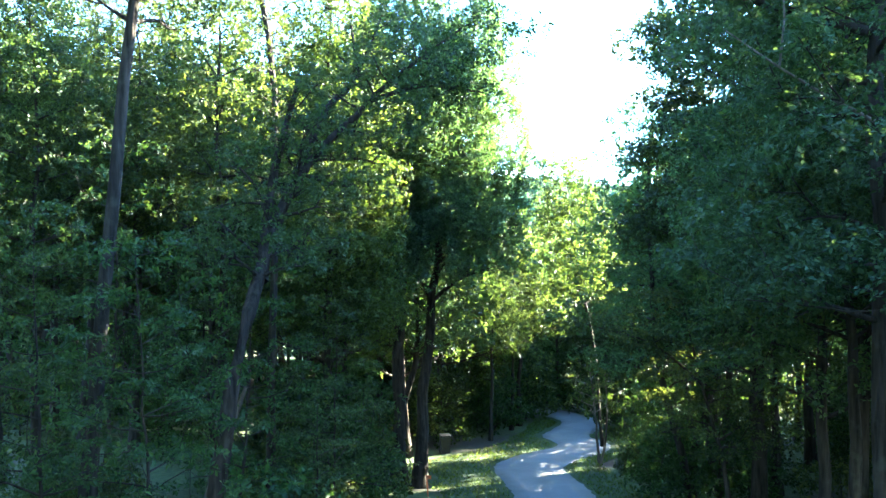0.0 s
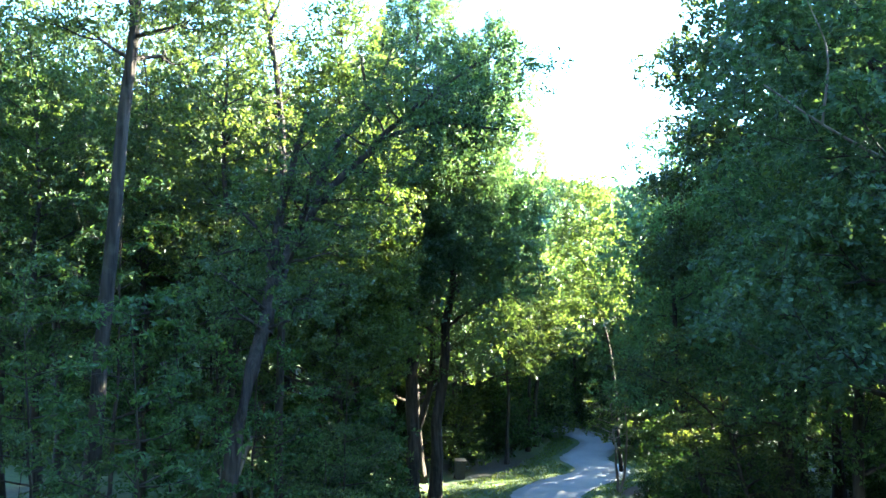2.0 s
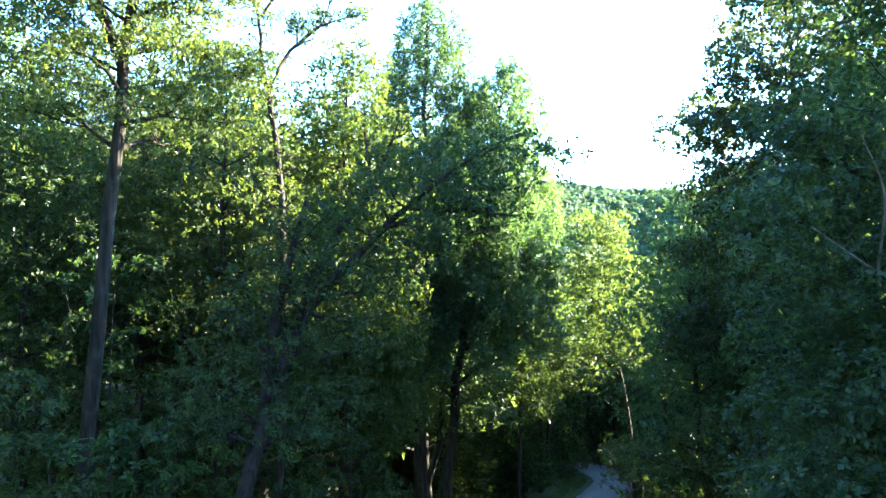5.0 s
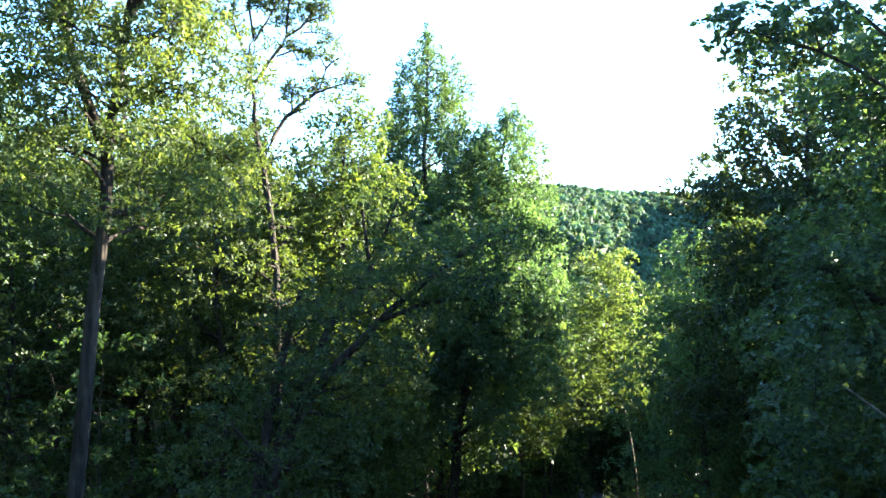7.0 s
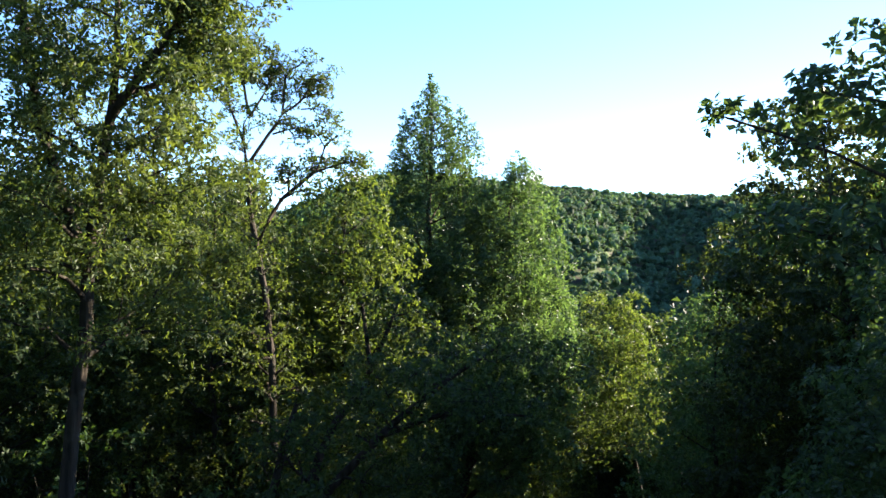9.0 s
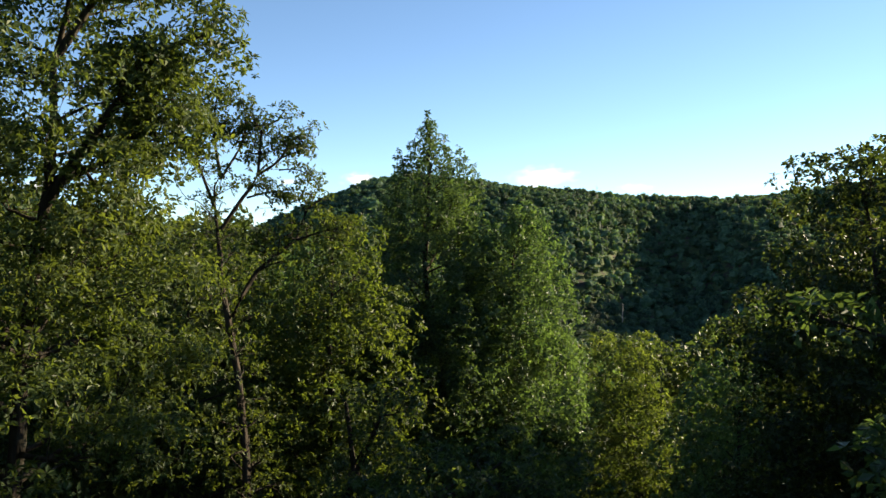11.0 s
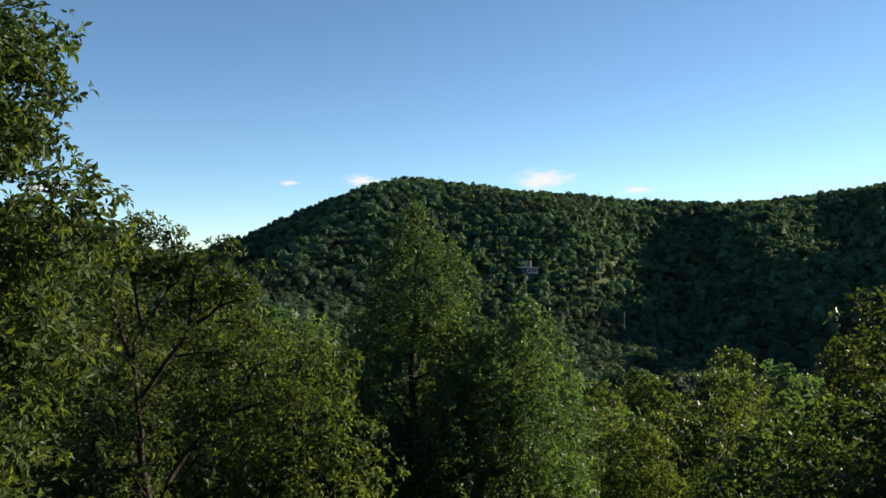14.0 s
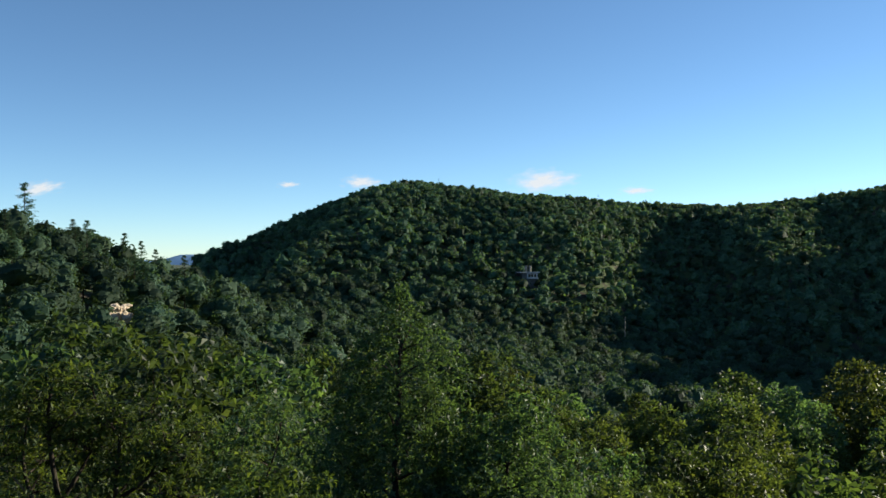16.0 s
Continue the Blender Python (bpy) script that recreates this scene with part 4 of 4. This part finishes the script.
# ---- things on the hills ----
def pine(seed):
    """A white pine 20 m high: straight trunk, whorls of level boughs with tufts of needles."""
    rng = np.random.default_rng(seed)
    line = np.array([(0, 0, 0), (0.1, 0.1, 7), (0.0, 0.15, 14), (0.1, 0.1, 20)])
    trunk = tube(smooth_line(line, 10), np.linspace(0.26, 0.03, 10), 6)
    boughs, tufts = [], []
    for k in range(11):
        f = k / 10
        z = 6.5 + 13.2 * f
        for j in range(5):
            a = rng.uniform(0, 6.283)
            ln = (4.0 * (1 - f)**0.8 + 0.4) * rng.uniform(0.45, 1.15)
            way = np.array([math.cos(a), math.sin(a), 0.12 + 0.3 * f])
            p = np.array([0.05, 0.1, z + rng.uniform(-0.45, 0.45)])
            tip = p + way * ln + [0, 0, 0.12 * ln]
            boughs.append(tube([p, p + way * ln * 0.6, tip], [0.05, 0.035, 0.012], 3))
            tufts += [tip, p + way * ln * 0.75, p + way * ln * 0.5]
    crown = leaves(rng, tufts, 0.55, 13, 0.5, 1.4, 0.35, 0.16)
    return trunk, boughs, crown


def pines():
    stock = []
    spots = [(-107, 196, 0.95), (-98, 200, 0.66), (-94, 199, 0.7), (-108, 194, 0.62), (-87, 202, 0.68), (-110, 203, 0.66), (-82, 208, 0.6), (-75, 208, 0.68), (-91, 188, 0.66), (-80, 192, 0.64), (-104, 184, 0.66), (-70, 215, 0.62),
             (-62, 222, 0.6), (-97, 178, 0.62), (-66, 200, 0.6), (-54, 232, 0.6), (-88, 214, 0.6), (-74, 184, 0.62), (-84, 178, 0.6), (-94, 170, 0.6)]
    for i, (x, y, k) in enumerate(spots):
        at = (x, y, z_at(x, y) - 0.2)
        if i < 3:
            ob = plant("pine_tree", "tall white pine with level boughs on the hillside", "pines on the hillside", pine(60 + i), LEAF_PINE, BARK, at, 40.0 * i, k)
            stock.append(ob)
        else:
            ob = copy_thing(stock[i % 3], pose(*at, 0, 0, 77.0 * i))
            ob.scale = (k, k, k)


pines()


def ledge():
    """Bare rock showing between the trees."""
    rng = np.random.default_rng(8)
    root = tagged(new("rock_ledge"), "pale bare granite ledge between hillside trees", "rock")
    x0, y0 = -71.0, 167.0
    root.matrix_world = pose(x0, y0, z_at(x0, y0) + 1.4, 0, 0, 66) @ Matrix.Scale(0.55, 4)
    for dx, dy, dz, sx, sy, sz in ((-2.4, 0, 8.2, 2.6, 1.8, 2.4), (0.4, 0.4, 7.6, 2.2, 1.6, 2.2), (2.9, 0.8, 8.3, 2.5, 1.5, 2.0), (-0.8, 2.2, 4.4, 4.4, 2.6, 7.0), (1.0, -1.4, 5.0, 2.8, 1.6, 4.0)):
        bm = bmesh.new()
        bmesh.ops.create_icosphere(bm, subdivisions=3, radius=1)
        for v in bm.verts:
            d = 0.75 + 0.5 * noise.noise(v.co * 1.3 + Vector((dx, dy, dz))) + 0.15 * noise.noise(v.co * 4)
            v.co = Vector((v.co.x * sx * d + dx, v.co.y * sy * d + dy, v.co.z * sz * 0.62 * d + dz + 1.6))
        part("boulder", bm_mesh("boulder", bm, ROCK), root)


ledge()


def hill_house():
    x0, y0 = 9.0, 473.0
    z0 = z_at(x0, y0) - 0.6
    root = tagged(new("house"), "small white flat-roofed house among hillside trees", "house")
    root.matrix_world = pose(x0, y0, z0, 0, 0, 8)
    part("wall", box("wall", (8.4, 6.5, 8.2), (0.8, 0, 3.4), ROOF, 0.05), root, "dark grey lower walls")
    part("wall", box("wall", (5.6, 0.3, 2.5), (2.1, -3.4, 6.0), WHITE_DIMMED, 0.04), root, "white wall facing the valley")
    roof = part("roof", box("roof", (11.6, 8.2, 0.35), (0.2, -0.4, 7.7), WHITE_DIMMED, 0.06), root, "white flat roof slab")
    part("deck", box("deck", (6.2, 2.4, 0.3), (2.2, -4.5, 4.6), WHITE_DIMMED, 0.04), root)
    for wx in (0.55, 2.1, 3.65):
        w = part("window", box("window", (1.25, 0.08, 1.7), (wx, -3.58, 5.95), GLASS_DARK, 0.01), root)
        part("frame", box("frame", (1.4, 0.06, 0.1), (wx, -3.6, 6.85), WHITE_DIMMED), w)
    for cx in (-0.6, 1.5):
        bm = bmesh.new()
        bmesh.ops.create_cone(bm, segments=16, radius1=0.75, radius2=0.7, depth=3.4, cap_ends=True, matrix=Matrix.Translation((cx, 0.5, 9.6)))
        part("chimney", bm_mesh("chimney", bm, WOOD), root, "grey round chimney")
    # a bare pole lower on the slope
    px, py = 53.0, 416.0
    pole = tagged(new("utility_pole"), "slender pale pole rising from shaded wood", "pole")
    pole.matrix_world = pose(px, py, z_at(px, py))
    part("shaft", mesh_from("shaft", *tube([(0, 0, 0), (0, 0, 9), (0.05, 0, 17.5)], [0.24, 0.2, 0.15], 8), WOOD, True), pole)
    part("crossbar", box("crossbar", (1.4, 0.15, 0.15), (0, 0, 16.6), WOOD, 0.02), pole)


hill_house()


def cloud_material():
    m, nt, p, out = material("glowing_cloud")
    tc = nt.nodes.new("ShaderNodeTexCoord")
    g = nt.nodes.new("ShaderNodeTexGradient")
    g.gradient_type = "SPHERICAL"
    nt.links.new(tc.outputs["Object"], g.inputs[0])
    n = nt.nodes.new("ShaderNodeTexNoise")
    n.inputs["Scale"].default_value, n.inputs["Detail"].default_value = 2.2, 7
    nt.links.new(tc.outputs["Object"], n.inputs["Vector"])
    add = nt.nodes.new("ShaderNodeMath")
    add.operation = "MULTIPLY_ADD"
    add.inputs[1].default_value = 1.5
    nt.links.new(n.outputs[0], add.inputs[0])
    nt.links.new(g.outputs[0], add.inputs[2])
    half = nt.nodes.new("ShaderNodeMath")
    half.operation = "MULTIPLY"
    half.inputs[1].default_value = 0.5
    nt.links.new(add.outputs[0], half.inputs[0])
    alpha = ramp(nt, half.outputs[0], [(0.40, (0, 0, 0)), (0.56, (0.25, 0.25, 0.25)), (0.76, (0.9, 0.9, 0.9))])
    # the sunlit tone of the clouds is put in as glow on flat cards
    em = nt.nodes.new("ShaderNodeEmission")
    em.inputs[0].default_value, em.inputs[1].default_value = (1.0, 0.91, 0.88, 1), 0.5
    tr = nt.nodes.new("ShaderNodeBsdfTransparent")
    mix = nt.nodes.new("ShaderNodeMixShader")
    nt.links.new(alpha, mix.inputs[0])
    nt.links.new(tr.outputs[0], mix.inputs[1])
    nt.links.new(em.outputs[0], mix.inputs[2])
    nt.links.new(mix.outputs[0], out.inputs[0])
    return m


def clouds():
    mat = cloud_material()
    for x, z, w, h, turn in ((141, 366, 175, 62, -3), (-690, 366, 105, 34, 3), (-1034, 356, 60, 16, 0), (-2240, 346, 130, 40, -8), (560, 318, 90, 20, 0)):
        me = mesh_from("cloud", [(-1, 0, -1), (1, 0, -1), (1, 0, 1), (-1, 0, 1)], [(0, 1, 2, 3)], mat)
        ob = tagged(new("cloud", me), "small pale pink-white cloud low over the ridge", "cloud", "clouds over the ridge", "structure")
        ob.matrix_world = pose(x, 3900, z, 0, turn, 0) @ Matrix.Diagonal((w, 1, h, 1))


clouds()


# ---- by the lane ----
def lane_things():
    x, y = -0.93, 48.5
    bin_ = tagged(new("trash_bin"), "black plastic trash bin on the lawn edge", "trash bin")
    bin_.matrix_world = pose(x, y, z_at(x, y) - 0.02, 0, 0, 12)
    bm = bmesh.new()
    bmesh.ops.create_cube(bm, size=1)
    for v in bm.verts:
        k = 1.0 if v.co.z > 0 else 0.8
        v.co = Vector((v.co.x * 0.56 * k, v.co.y * 0.6 * k, (v.co.z + 0.5) * 0.9 + 0.06))
    bmesh.ops.bevel(bm, geom=bm.edges[:], offset=0.03, segments=2, affect="EDGES")
    part("body", bm_mesh("body", bm, BLACK), bin_)
    part("lid", box("lid", (0.62, 0.68, 0.07), (0, 0, 1.0), BLACK, 0.03), bin_)
    for sx in (-0.27, 0.27):
        bm = bmesh.new()
        bmesh.ops.create_cone(bm, segments=18, radius1=0.1, radius2=0.1, depth=0.06, cap_ends=True, matrix=Matrix.Translation((sx, 0.24, 0.1)) @ Matrix.Rotation(radians(90), 4, "Y"))
        part("wheel", bm_mesh("wheel", bm, BLACK), bin_)
    x, y = -1.25, 37.9
    stake = tagged(new("marker_stake"), "thin orange marker stake in the lawn", "marker stake")
    stake.matrix_world = pose(x, y, z_at(x, y) - 0.05, 3, -4, 0)
    part("shaft", mesh_from("shaft", *tube([(0, 0, 0), (0, 0, 0.5), (0, 0, 0.95)], [0.03, 0.03, 0.025], 8), ORANGE, True), stake)
    part("flag", box("flag", (0.16, 0.02, 0.14), (0.1, 0, 0.86), ORANGE, 0.004), stake)


lane_things()
